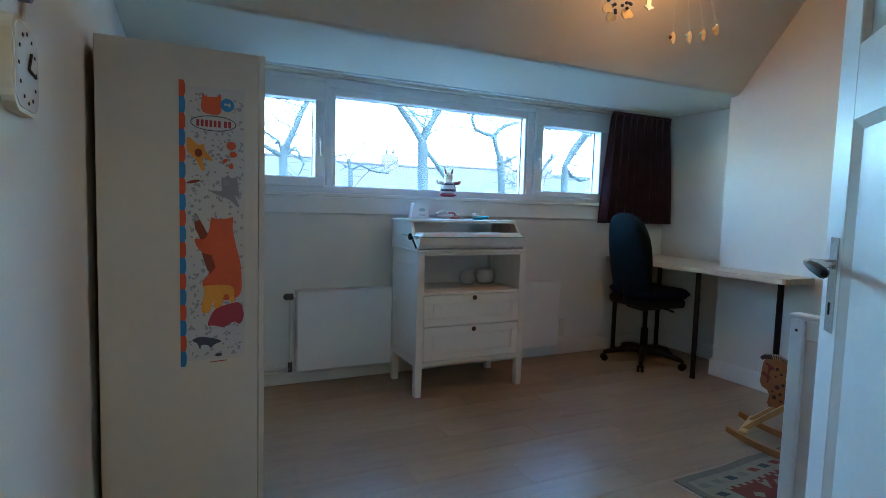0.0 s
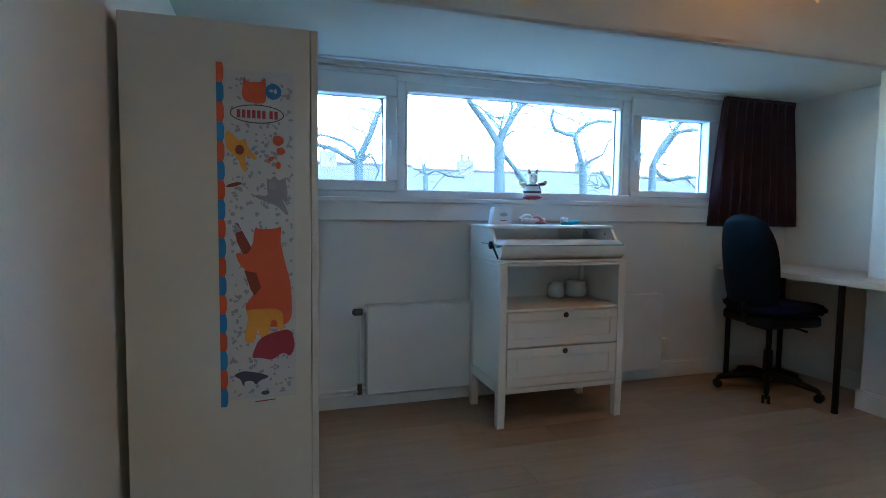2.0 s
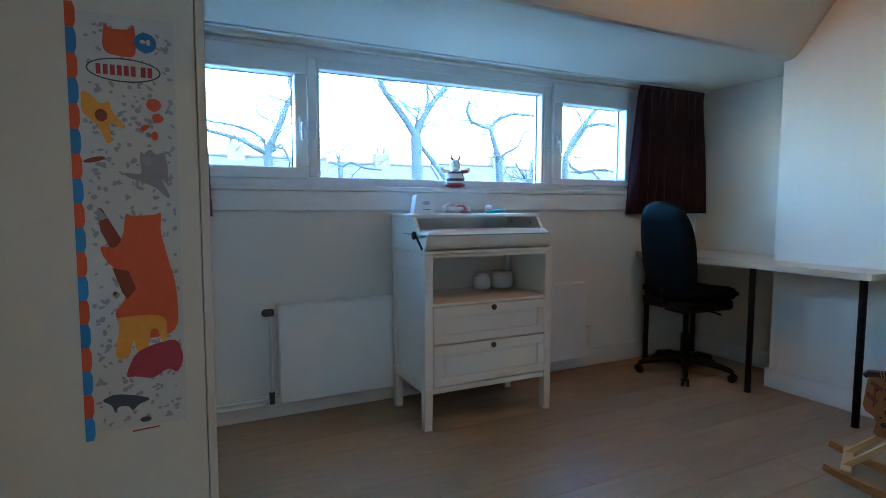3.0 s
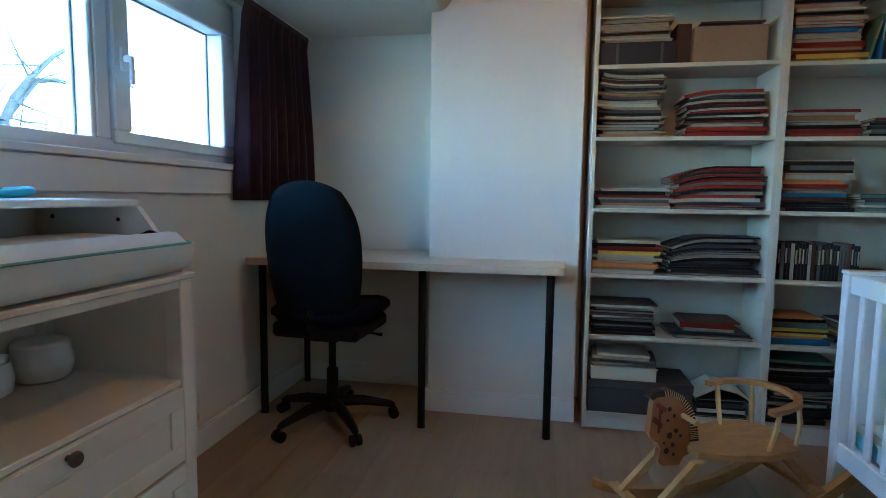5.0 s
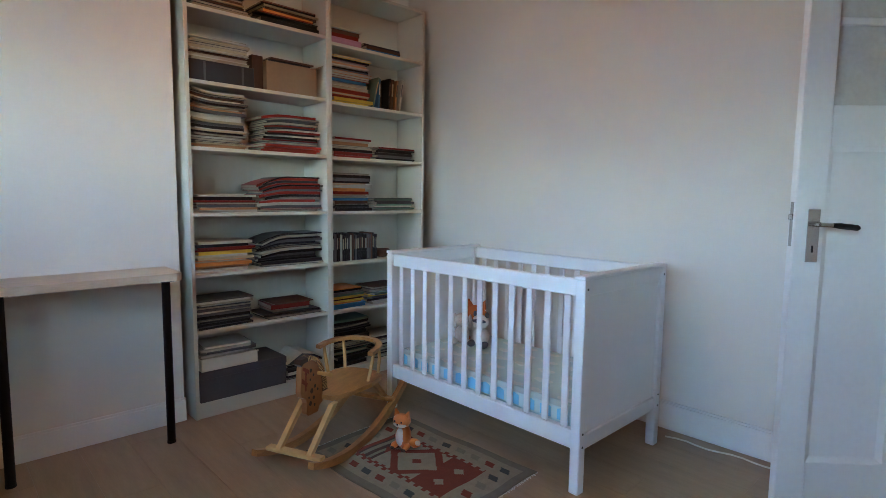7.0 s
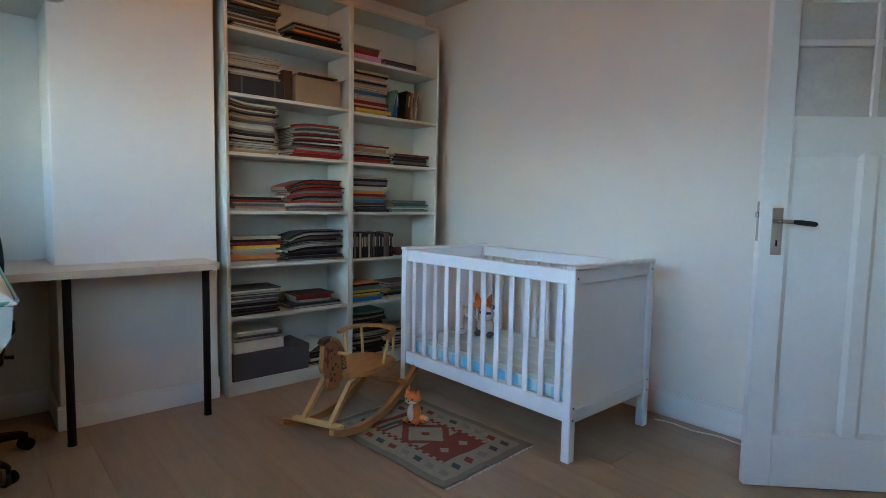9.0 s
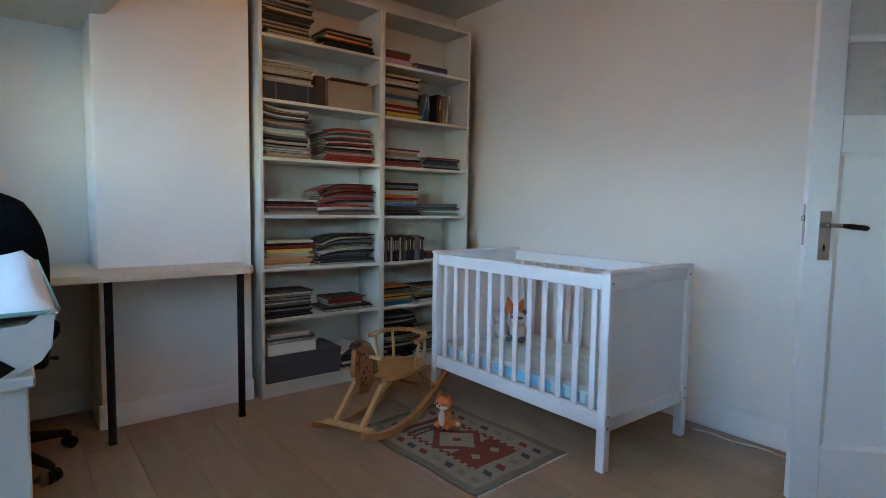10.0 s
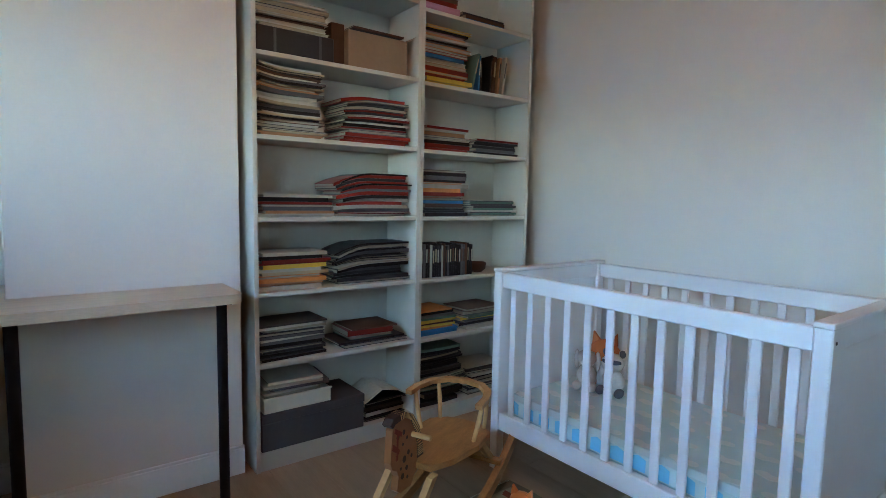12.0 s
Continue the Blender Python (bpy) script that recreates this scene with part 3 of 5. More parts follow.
# ---- radiator ----
rad = thing("radiator", "long white flat panel radiator under the window", "radiator")
RX0, RX1, RZ0, RZ1, RY0, RY1 = 0.695, 2.80, 0.105, 0.635, 3.462, 3.545
bm = bx(RX0, RY0, RZ0, RX1, RY0 + 0.012, RZ1, b=0.004)
box(bm, RX0 + 0.004, RY1 - 0.012, RZ0, RX1 - 0.004, RY1, RZ1, b=0.004)
part("panel", bm, RADM, rad)
bm = bmesh.new()
for k in range(70):
    x = RX0 + 0.02 + k * (RX1 - RX0 - 0.04) / 69
    box(bm, x - 0.001, RY0 + 0.012, RZ0 + 0.01, x + 0.001, RY1 - 0.012, RZ1 - 0.012, b=0)
tagged(part("fins", bm, RADM, rad), kind="stuff")
part("top_cover", bx(RX0 - 0.003, RY0 - 0.002, RZ1 - 0.004, RX1 + 0.003, RY1 + 0.002, RZ1 + 0.004, b=0.002), RADM, rad)
part("side_cover", bx(RX0 - 0.004, RY0 + 0.003, RZ0 + 0.005, RX0 - 0.0005, RY1, RZ1 - 0.005, b=0.001), RADM, rad)
part("side_cover", bx(RX1 + 0.0005, RY0 + 0.003, RZ0 + 0.005, RX1 + 0.004, RY1, RZ1 - 0.005, b=0.001), RADM, rad)
bm = tube(bmesh.new(), [(RX0 + 0.004, 3.50, 0.60), (0.655, 3.50, 0.60)], 0.009, 8)
tube(bm, [(0.655, 3.50, 0.60), (0.655, 3.50, 0.16), (0.655, 3.505, 0.13), (0.62, 3.52, 0.118), (0.60, 3.53, 0.115), (W + 0.3, 3.53, 0.115)], 0.0085, 8)
smooth(part("pipe", bm, RADM, rad))
bm = tube(bmesh.new(), [(RX0 + 0.004, 3.50, 0.135), (0.66, 3.50, 0.135), (0.64, 3.50, 0.118), (0.62, 3.535, 0.085), (W + 0.3, 3.535, 0.085)], 0.0085, 8)
smooth(part("pipe", bm, RADM, rad))
bm = lathe(bmesh.new(), [(0.016, 0), (0.021, 0.005), (0.021, 0.05), (0.016, 0.056), (0.009, 0.062)], 14, m=pose(0.672, 3.50, 0.60, 0, -90, 0))
part("thermostat_knob", bm, DGREY, rad, "dark grey valve knob")
part("lower_valve", tube(bmesh.new(), [(0.655, 3.50, 0.10), (0.655, 3.50, 0.165)], 0.015, 10), DGREY, rad, "grey lower valve")

sock = thing("wall_socket", "double surface-mounted beige wall socket beside the radiator", "socket")
part("case", bx(2.845, N - 0.045, 0.165, 2.915, N - 0.001, 0.300, b=0.006), CREAM, sock)
for z in (0.20, 0.265):
    part("outlet", lathe(bmesh.new(), [(0.021, 0), (0.021, 0.003), (0.017, 0.003), (0.016, -0.004)], 14, m=pose(2.88, N - 0.0445, z, 90, 0, 0)), CERAM, sock)

# ---- changing table ----
tab = thing("changing_table", "white wooden changing table with two drawers and open shelf", "changing table")
TX0, TX1, TY0, TY1 = 1.338, 2.140, 3.003, 3.456
LEG = 0.047
for x in (TX0, TX1 - LEG):
    for y in (TY0, TY1 - LEG):
        bm = bmesh.new()
        pts = [(x, y), (x + LEG, y), (x + LEG, y + LEG), (x, y + LEG)]
        box(bm, x, y, 0.20, x + LEG, y + LEG, 0.925, b=0.003)
        k = 0.003
        lo = [bm.verts.new(p) for p in ((x + k, y + k, 0), (x + LEG - k, y + k, 0), (x + LEG - k, y + LEG - k, 0), (x + k, y + LEG - k, 0))]
        hi = [bm.verts.new((p[0], p[1], 0.21)) for p in ((x + 0.001, y + 0.001), (x + LEG - 0.001, y + 0.001), (x + LEG - 0.001, y + LEG - 0.001), (x + 0.001, y + LEG - 0.001))]
        for i in range(4):
            bm.faces.new((lo[i], lo[(i + 1) % 4], hi[(i + 1) % 4], hi[i]))
        bm.faces.new(lo[::-1])
        bm.faces.new(hi)
        part("leg", bm, WHITE, tab)
for x in (TX0 + 0.006, TX1 - 0.024):
    part("side_panel", bx(x, TY0 + LEG, 0.20, x + 0.018, TY1 - LEG, 0.925, b=0.002), WHITE, tab)
for x in (TX0 + 0.001, TX1 - 0.019):
    part("side_rail", bx(x, TY0 + LEG, 0.835, x + 0.018, TY1 - LEG, 0.915, b=0.003), WHITE, tab)
    part("side_rail", bx(x, TY0 + LEG, 0.195, x + 0.018, TY1 - LEG, 0.255, b=0.003), WHITE, tab)
part("back_panel", bx(TX0 + 0.024, TY1 - 0.012, 0.20, TX1 - 0.024, TY1 - 0.004, 0.925, b=0), WHITE, tab)
part("shelf", bx(TX0 + 0.026, TY0 + 0.008, 0.652, TX1 - 0.026, TY1 - 0.013, 0.667, b=0.002), WHITE, tab)
part("front_rail", bx(TX0 + LEG, TY0 + 0.004, 0.192, TX1 - LEG, TY0 + 0.024, 0.224, b=0.003), WHITE, tab)
part("front_rail", bx(TX0 + LEG, TY0 + 0.002, 0.905, TX1 - LEG, TY0 + 0.022, 0.927, b=0.003), WHITE, tab)
part("top_board", bx(TX0 - 0.006, TY0 - 0.008, 0.927, TX1 + 0.006, TY1, 0.942, b=0.003), WHITE, tab)
for z0, z1, kz in ((0.452, 0.650, 0.630), (0.227, 0.447, 0.424)):
    bm = bx(TX0 + LEG + 0.003, TY0 + 0.006, z0 + 0.002, TX1 - LEG - 0.003, TY0 + 0.020, z1 - 0.002, b=0.002)
    xa, xb, za, zb = TX0 + LEG + 0.003, TX1 - LEG - 0.003, z0 + 0.002, z1 - 0.002
    f = 0.048
    dr = part("drawer", bm, WHITE, tab)
    bm = bmesh.new()
    for q in ((xa, za, xb, za + f), (xa, zb - f, xb, zb), (xa, za + f, xa + f, zb - f), (xb - f, za + f, xb, zb - f)):
        box(bm, q[0], TY0 - 0.002, q[1], q[2], TY0 + 0.006, q[3], b=0.002)
    part("front_frame", bm, WHITE, dr)
    bm = bmesh.new()
    prism(bm, [(xa + f + 0.018, za + f + 0.014), (xb - f - 0.018, za + f + 0.014), (xb - f - 0.018, zb - f - 0.014), (xa + f + 0.018, zb - f - 0.014)], TY0 + 0.0015, TY0 + 0.007, "y")
    part("raised_panel", bm, WHITE, dr)
    kn = lathe(bmesh.new(), [(0.006, 0), (0.006, 0.012), (0.014, 0.016), (0.016, 0.022), (0.012, 0.028)], 14, m=pose((TX0 + TX1) / 2, TY0 - 0.001, kz, 90, 0, 0))
    smooth(part("knob", kn, DARKW, dr, "small dark bronze knob"))
part("drawer_box", bx(TX0 + 0.06, TY0 + 0.03, 0.235, TX1 - 0.06, TY1 - 0.03, 0.62, b=0.002), WHITE, tab)
# upper case with sloping sides
ZU = 1.128
for x in (TX0 - 0.002, TX1 - 0.016):
    part("upper_side", prism(bmesh.new(), [(TY1 + 0.01, 0.942), (TY1 + 0.01, ZU - 0.018), (3.145, ZU - 0.018), (TY0 + 0.02, 0.955), (TY0 + 0.015, 0.942)], x, x + 0.018, "x"), WHITE, tab)
part("upper_back", bx(TX0 + 0.016, TY1 - 0.006, 0.942, TX1 - 0.016, TY1 + 0.01, ZU - 0.018, b=0.002), WHITE, tab)
part("top_shelf", bx(TX0 - 0.008, 3.155, ZU - 0.018, TX1 + 0.008, TY1 + 0.016, ZU, b=0.004), WHITE, tab)
part("inner_panel", bx(TX0 + 0.016, 3.30, 1.00, TX0 + 0.52, 3.312, ZU - 0.018, b=0.002), WHITE, tab)
bm = lathe(bmesh.new(), [(0.02, 0), (0.022, 0.004), (0.022, 0.012), (0.014, 0.016)], 12, m=pose(TX0 - 0.002, 3.12, 1.018, 0, -90, 0))
part("hinge_bolt", bm, BLACKP, tab, "black round hinge bolt")
part("hinge_arm", prism(bmesh.new(), [(3.14, 1.03), (3.11, 1.035), (3.015, 0.955), (3.03, 0.945)], TX0 - 0.006, TX0 - 0.0025, "x"), BLACKP, tab, "black metal hinge arm")
part("hinge_arm", prism(bmesh.new(), [(3.14, 1.035), (3.10, 1.05), (3.02, 1.03), (3.04, 1.0)], TX1 - 0.03, TX1 - 0.022, "x"), BLACKP, tab, "black metal hinge arm")
for y, z in ((3.20, 1.075), (3.28, 1.02), (3.40, 1.08)):
    part("screw_hole", lathe(bmesh.new(), [(0.006, 0), (0.006, 0.0015)], 8, m=pose(TX1 - 0.016, y, z, 0, -90, 0)), BLACKP, tab)

tray = thing("changing_tray", "white folded-out changing tray with curved front edge", "tray")
prof = [(3.32, 0.944), (3.040, 0.944), (3.010, 0.948), (2.988, 0.960), (2.976, 0.978), (2.972, 1.020), (2.988, 1.021), (3.002, 1.010), (3.32, 0.985)]
smooth(part("shell", prism(bmesh.new(), prof, TX0 - 0.004, TX1 - 0.03, "x"), WHITE, tray), 50)
cm = thing("changing_mat", "padded white changing mat with pale green piping", "changing mat")
bm = bmesh.new()
nx, ny = 24, 12
top = {}
for i in range(nx + 1):
    for j in range(ny + 1):
        u, v = i / nx, j / ny
        e = min(u, 1 - u, v * 1.0, 1 - v)
        bul = (1 - (1 - min(1, e / 0.10)) ** 2) ** 0.5 if e < 0.10 else 1
        rim = 0.004 * math.exp(-(u / 0.12) ** 2) + 0.014 * math.exp(-(v / 0.14) ** 2)
        z = 1.023 + (0.020 + rim) * bul + 0.004 * noise.noise(Vector((u * 6, v * 4, 2)))
        x = TX0 - 0.004 + u * (TX1 - TX0 - 0.028)
        top[i, j, 1] = bm.verts.new((x, 2.968 + v * 0.325, z))
        top[i, j, 0] = bm.verts.new((x, 2.968 + v * 0.325, 1.0215))
for i in range(nx):
    for j in range(ny):
        for s in (0, 1):
            q = [top[i, j, s], top[i + 1, j, s], top[i + 1, j + 1, s], top[i, j + 1, s]]
            bm.faces.new(q if s else q[::-1])
edge = [(i, 0) for i in range(nx)] + [(nx, j) for j in range(ny)] + [(i, ny) for i in range(nx, 0, -1)] + [(0, j) for j in range(ny, 0, -1)]
for a, b in zip(edge, edge[1:] + edge[:1]):
    bm.faces.new((top[(*a, 0)], top[(*b, 0)], top[(*b, 1)], top[(*a, 1)]))
smooth(part("pad", bm, MATW, cm), 80)
xa, xb, ya, yb, rc = TX0 - 0.004, TX1 - 0.032, 2.967, 3.294, 0.025
loop = []
for cx, cy, a0 in ((xb - rc, ya + rc, -90), (xb - rc, yb - rc, 0), (xa + rc, yb - rc, 90), (xa + rc, ya + rc, 180)):
    loop += [(cx + rc * math.cos(radians(a0 + 90 * k / 5)), cy + rc * math.sin(radians(a0 + 90 * k / 5)), 1.0235) for k in range(6)]
smooth(part("piping", tube(bmesh.new(), loop + loop[:1], 0.0032, 6), GREENP, cm, "pale green piping"))

# on the changing table
def pot(x, y, z, r, h, name, label):
    t = thing(name, label, "bowl", pose(x, y, z))
    smooth(part("body", lathe(bmesh.new(), [(r * 0.7, 0), (r * 0.92, h * 0.12), (r, h * 0.5), (r * 0.9, h * 0.9), (r * 0.92, h), (r * 0.82, h), (r * 0.8, h * 0.6), (r * 0.5, h * 0.2)], 20), CERAM, t), 50)
    return t


p1 = pot(1.885, 3.36, 0.6675, 0.056, 0.082, "storage_pot", "small white pot with folded cloth inside")
smooth(part("cloth", blob(bmesh.new(), (0.005, 0, 0.075), (0.040, 0.038, 0.030), 10, 0.5, 2), MATW, p1, "crumpled white cloth"), 80)
p2 = pot(2.025, 3.355, 0.6675, 0.072, 0.092, "storage_bowl", "round white bowl with lid on the shelf")
smooth(part("lid", lathe(bmesh.new(), [(0.066, 0.091), (0.064, 0.098), (0.058, 0.104), (0.018, 0.107)], 20), CERAM, p2), 50)
MOBB0 = mat("pale_blue_print", (0.42, 0.52, 0.56), 0.5)
mug = thing("wipes_box", "white plastic wipes box with small printed figure", "box", pose(1.500, 3.39, ZU + 0.001, 0, 0, -8))
part("body", prism(bmesh.new(), [(-0.065, 0), (0.062, 0), (0.060, 0.096), (0.052, 0.101), (-0.040, 0.104), (-0.048, 0.100)], -0.04, 0.04, "y"), MATW, mug)
part("print", prism(bmesh.new(), oval(0.012, 0.060, 0.024, 0.012), -0.0412, -0.040, "y"), MOBB0, mug, "pale blue-grey print")
part("print_bar", bx(-0.008, -0.0412, 0.022, 0.032, -0.0401, 0.026, b=0.0003), CH_R, mug)
rs = random.Random(11)
toyw = mat("toy_white", (0.72, 0.70, 0.68), 0.5)
toyp = mat("toy_pink", (0.62, 0.22, 0.20), 0.5)
toyc = mat("toy_cyan", (0.08, 0.50, 0.62), 0.4)
t = thing("rattle", "white and pink baby rattle lying on the table", "toy", pose(1.70, 3.40, ZU + 0.001))
smooth(part("body", blob(bmesh.new(), (0, 0, 0.022), (0.055, 0.03, 0.02), 10, 0.5, 3), toyw, t), 80)
smooth(part("arm", tube(bmesh.new(), [(-0.06, 0.0, 0.03), (-0.03, 0.01, 0.05), (0.0, 0.0, 0.055), (0.02, 0, 0.04)], 0.011, 8), toyw, t), 80)
smooth(part("ring", tube(bmesh.new(), [(0.06 + 0.03 * math.cos(a), 0.005, 0.028 + 0.018 * math.sin(a)) for a in [k * math.pi / 6 for k in range(13)]], 0.007, 6), toyp, t, "pink ring"), 80)
t = thing("pacifier", "pink pacifier lying on the table", "toy", pose(1.775, 3.38, ZU + 0.001))
smooth(part("shield", blob(bmesh.new(), (0, 0, 0.010), (0.042, 0.028, 0.009), 10, 0.3, 5), toyp, t), 80)
smooth(part("nipple", blob(bmesh.new(), (0.02, 0, 0.026), (0.014, 0.012, 0.014), 8), toyw, t), 80)
t = thing("teething_ring", "bright cyan teething ring lying on the table", "toy", pose(1.985, 3.38, ZU + 0.001))
smooth(part("ring", tube(bmesh.new(), [(0.055 * math.cos(a), 0.03 * math.sin(a), 0.012 + 0.006 * math.cos(a)) for a in [k * math.pi / 9 for k in range(19)]], 0.011, 8), toyc, t), 80)
smooth(part("ball", blob(bmesh.new(), (-0.045, 0.0, 0.03), (0.026, 0.026, 0.02), 10), toyw, t), 80)

# zebra on the sill
zeb = bmesh.new()
blob(zeb, (0, 0, 0.058), (0.060, 0.048, 0.060), 22, 0.05, 1, mi=0)
for f in zeb.faces:
    if int((f.calc_center_median().z + 0.004) / 0.017) % 2:
        f.material_index = 1
blob(zeb, (0, 0, 0.016), (0.066, 0.056, 0.014), 12, 0.2, 7, mi=3)
blob(zeb, (0, -0.004, 0.142), (0.034, 0.034, 0.040), 14, 0.06, 2, mi=0)
blob(zeb, (0.004, -0.032, 0.128), (0.017, 0.018, 0.015), 10, mi=0)
for s in (-1, 1):
    prism(zeb, [(s * 0.010, 0.170), (s * 0.030, 0.172), (s * 0.034, 0.222)], -0.012, 0.006, "y", mi=2)
    blob(zeb, (s * 0.062, 0, 0.104), (0.030, 0.016, 0.013), 8, 0.2, 3, mi=2 if s > 0 else 0)
    blob(zeb, (s * 0.086, 0, 0.116), (0.013, 0.012, 0.014), 8, 0.2, 4, mi=0)
    blob(zeb, (s * 0.014, -0.030, 0.156), (0.005, 0.004, 0.006), 8, mi=1)
zo = solid("zebra_toy", zeb, [toyw, CH_D, CH_N, CH_R], "black and white striped plush zebra sitting on the sill", "soft toy", pose(1.805, 3.565, WZ0 + 0.001, 0, 0, -12))
smooth(zo, 60)

# ---- desk ----
desk = thing("desk", "light birch desk top on thin black legs", "desk")
DZ0, DZ1, DFX = 0.794, 0.829, 3.370
pts = [(DFX, 2.02), (DFX + 0.008, 2.0), (DFX + 0.03, 1.990), (BRX - 0.003, 1.990), (BRX - 0.003, BRY1 + 0.004), (E - 0.004, BRY1 + 0.004), (E - 0.004, N - 0.004), (DFX, N - 0.004)]
part("tabletop", prism(bmesh.new(), pts, DZ0, DZ1, "z"), BIRCH, desk)
for x, y in ((3.425, 2.055), (3.432, 2.668), (3.445, 3.515), (3.955, 3.505)):
    lg = part("leg", tube(bmesh.new(), [(x, y, 0.012), (x, y, DZ0)], 0.0185, 14), BLACKM, desk, "thin black steel leg")
    smooth(lg)
    part("foot", tube(bmesh.new(), [(x, y, 0.0), (x, y, 0.012)], 0.02, 12), BLACKP, lg)
    part("mounting_plate", bx(x - 0.03, y - 0.03, DZ0 - 0.006, x + 0.03, y + 0.03, DZ0 - 0.0005, b=0.001), BLACKM, lg)

# ---- office chair ----
chair = thing("office_chair", "dark blue-black fabric office chair on five castors", "chair", pose(3.40, 3.12, 0, 0, 0, -4))
# seat faces local +x, backrest at -x
for k in range(5):
    a = radians(9 + 72 * k)
    dx, dy = math.cos(a), math.sin(a)
    arm = part("base_arm", tube(bmesh.new(), [(0.02 * dx, 0.02 * dy, 0.11), (0.15 * dx, 0.15 * dy, 0.105), (0.29 * dx, 0.29 * dy, 0.075), (0.31 * dx, 0.31 * dy, 0.065)], [0.030, 0.026, 0.018, 0.015], 8), BLACKP, chair)
    smooth(arm)
    c = Vector((0.31 * dx, 0.31 * dy, 0.027))
    side = Vector((-dy, dx, 0))
    bm = tube(bmesh.new(), [c + side * 0.008, c + side * 0.024], 0.027, 14)
    tube(bm, [c - side * 0.024, c - side * 0.008], 0.027, 14)
    tube(bm, [c + Vector((0, 0, 0.005)), c + Vector((0, 0, 0.05))], 0.009, 8)
    smooth(part("castor", bm, BLACKP, arm, "black twin-wheel castor"))
bm = lathe(bmesh.new(), [(0.045, 0.07), (0.045, 0.13), (0.03, 0.14), (0.028, 0.28), (0.018, 0.29), (0.018, 0.46)], 16)
smooth(part("gas_column", bm, BLACKP, chair))
part("mechanism", bx(-0.11, -0.08, 0.44, 0.11, 0.08, 0.50, b=0.015), BLACKP, chair)
smooth(part("lever", tube(bmesh.new(), [(0.03, -0.07, 0.47), (0.04, -0.20, 0.465), (0.04, -0.25, 0.46)], [0.006, 0.006, 0.009], 8), BLACKP, chair))


def cushion(name, w, d, zt, h, mats, bow, m, crown):
    bm = bmesh.new()
    n = 14
    g = {}
    for i in range(n + 1):
        for j in range(n + 1):
            u, v = 2 * i / n - 1, 2 * j / n - 1
            # square to rounded outline
            x = u * (1 - 0.16 * v * v * abs(u) ** 0.5) * w / 2
            y = v * (1 - crown(u)) * (1 - 0.14 * u * u * abs(v) ** 0.5) * d / 2
            e = max(abs(u), abs(v)) ** 6
            z = bow(x, y)
            g[i, j, 1] = bm.verts.new(m @ Vector((x, y, z + h / 2 * (1 - 0.75 * e))))
            g[i, j, 0] = bm.verts.new(m @ Vector((x, y, z - h / 2 * (1 - 0.75 * e))))
    for i in range(n):
        for j in range(n):
            bm.faces.new((g[i, j, 1], g[i + 1, j, 1], g[i + 1, j + 1, 1], g[i, j + 1, 1]))
            bm.faces.new((g[i, j, 0], g[i, j + 1, 0], g[i + 1, j + 1, 0], g[i + 1, j, 0]))
    edge = [(i, 0) for i in range(n)] + [(n, j) for j in range(n)] + [(i, n) for i in range(n, 0, -1)] + [(0, j) for j in range(n, 0, -1)]
    for a, b in zip(edge, edge[1:] + edge[:1]):
        bm.faces.new((g[(*a, 0)], g[(*b, 0)], g[(*b, 1)], g[(*a, 1)]))
    return smooth(part(name, bm, mats, chair), 70)


cushion("seat", 0.50, 0.52, 0, 0.105, SEATF, lambda x, y: -0.35 * max(0, x - 0.14) ** 1.4 + 0.35 * y * y, pose(0.02, 0, 0.575), lambda u: 0.0)
part("seat_shell", bx(-0.20, -0.22, 0.475, 0.20, 0.22, 0.545, b=0.03), BLACKP, chair)
# backrest: local x of the cushion is up, y across
cushion("backrest", 0.66, 0.475, 0, 0.07, FABRIC, lambda x, y: 0.9 * y * y + 0.10 * x * x, pose(-0.240, 0, 0.880, 0, -98, 0) @ pose(0, 0, 0, 180, 0, 0) , lambda u: 0.20 * max(0, u) ** 3 + 0.02 * max(0, -u))
smooth(part("back_strut", tube(bmesh.new(), [(-0.08, 0, 0.485), (-0.17, 0, 0.49), (-0.20, 0, 0.53), (-0.215, 0, 0.62)], [0.03, 0.03, 0.028, 0.02], 8), BLACKP, chair))

# ---- bookcases ----
BF, BB, BT = 3.597, 3.877, 2.455
SHELVES_A = (0.085, 0.475, 0.782, 1.100, 1.440, 1.775, 2.140)
SHELVES_B = (0.085, 0.468, 0.778, 1.098, 1.435, 1.765, 2.115)


def bookcase(y0, y1, shelves, label):
    t = thing("bookcase", label, "bookcase", group="two bookcases side by side")
    for y in (y0, y1 - 0.0195):
        part("side_panel", bx(BF, y, 0, BB, y + 0.0195, BT, b=0.0012), SHELFM, t)
    part("top_panel", bx(BF + 0.001, y0 + 0.0195, BT - 0.019, BB - 0.004, y1 - 0.0195, BT, b=0.0012), SHELFM, t)
    part("back_panel", bx(BB - 0.004, y0 + 0.0195, 0.02, BB, y1 - 0.0195, BT - 0.002, b=0), SHELFM, t)
    part("plinth", bx(BF + 0.008, y0 + 0.0195, 0, BF + 0.02, y1 - 0.0195, shelves[0] - 0.019, b=0.001), SHELFM, t)
    for z in shelves:
        part("shelf", bx(BF + 0.0015, y0 + 0.0195, z - 0.0185, BB - 0.004, y1 - 0.0195, z, b=0.001), SHELFM, t)
    return t


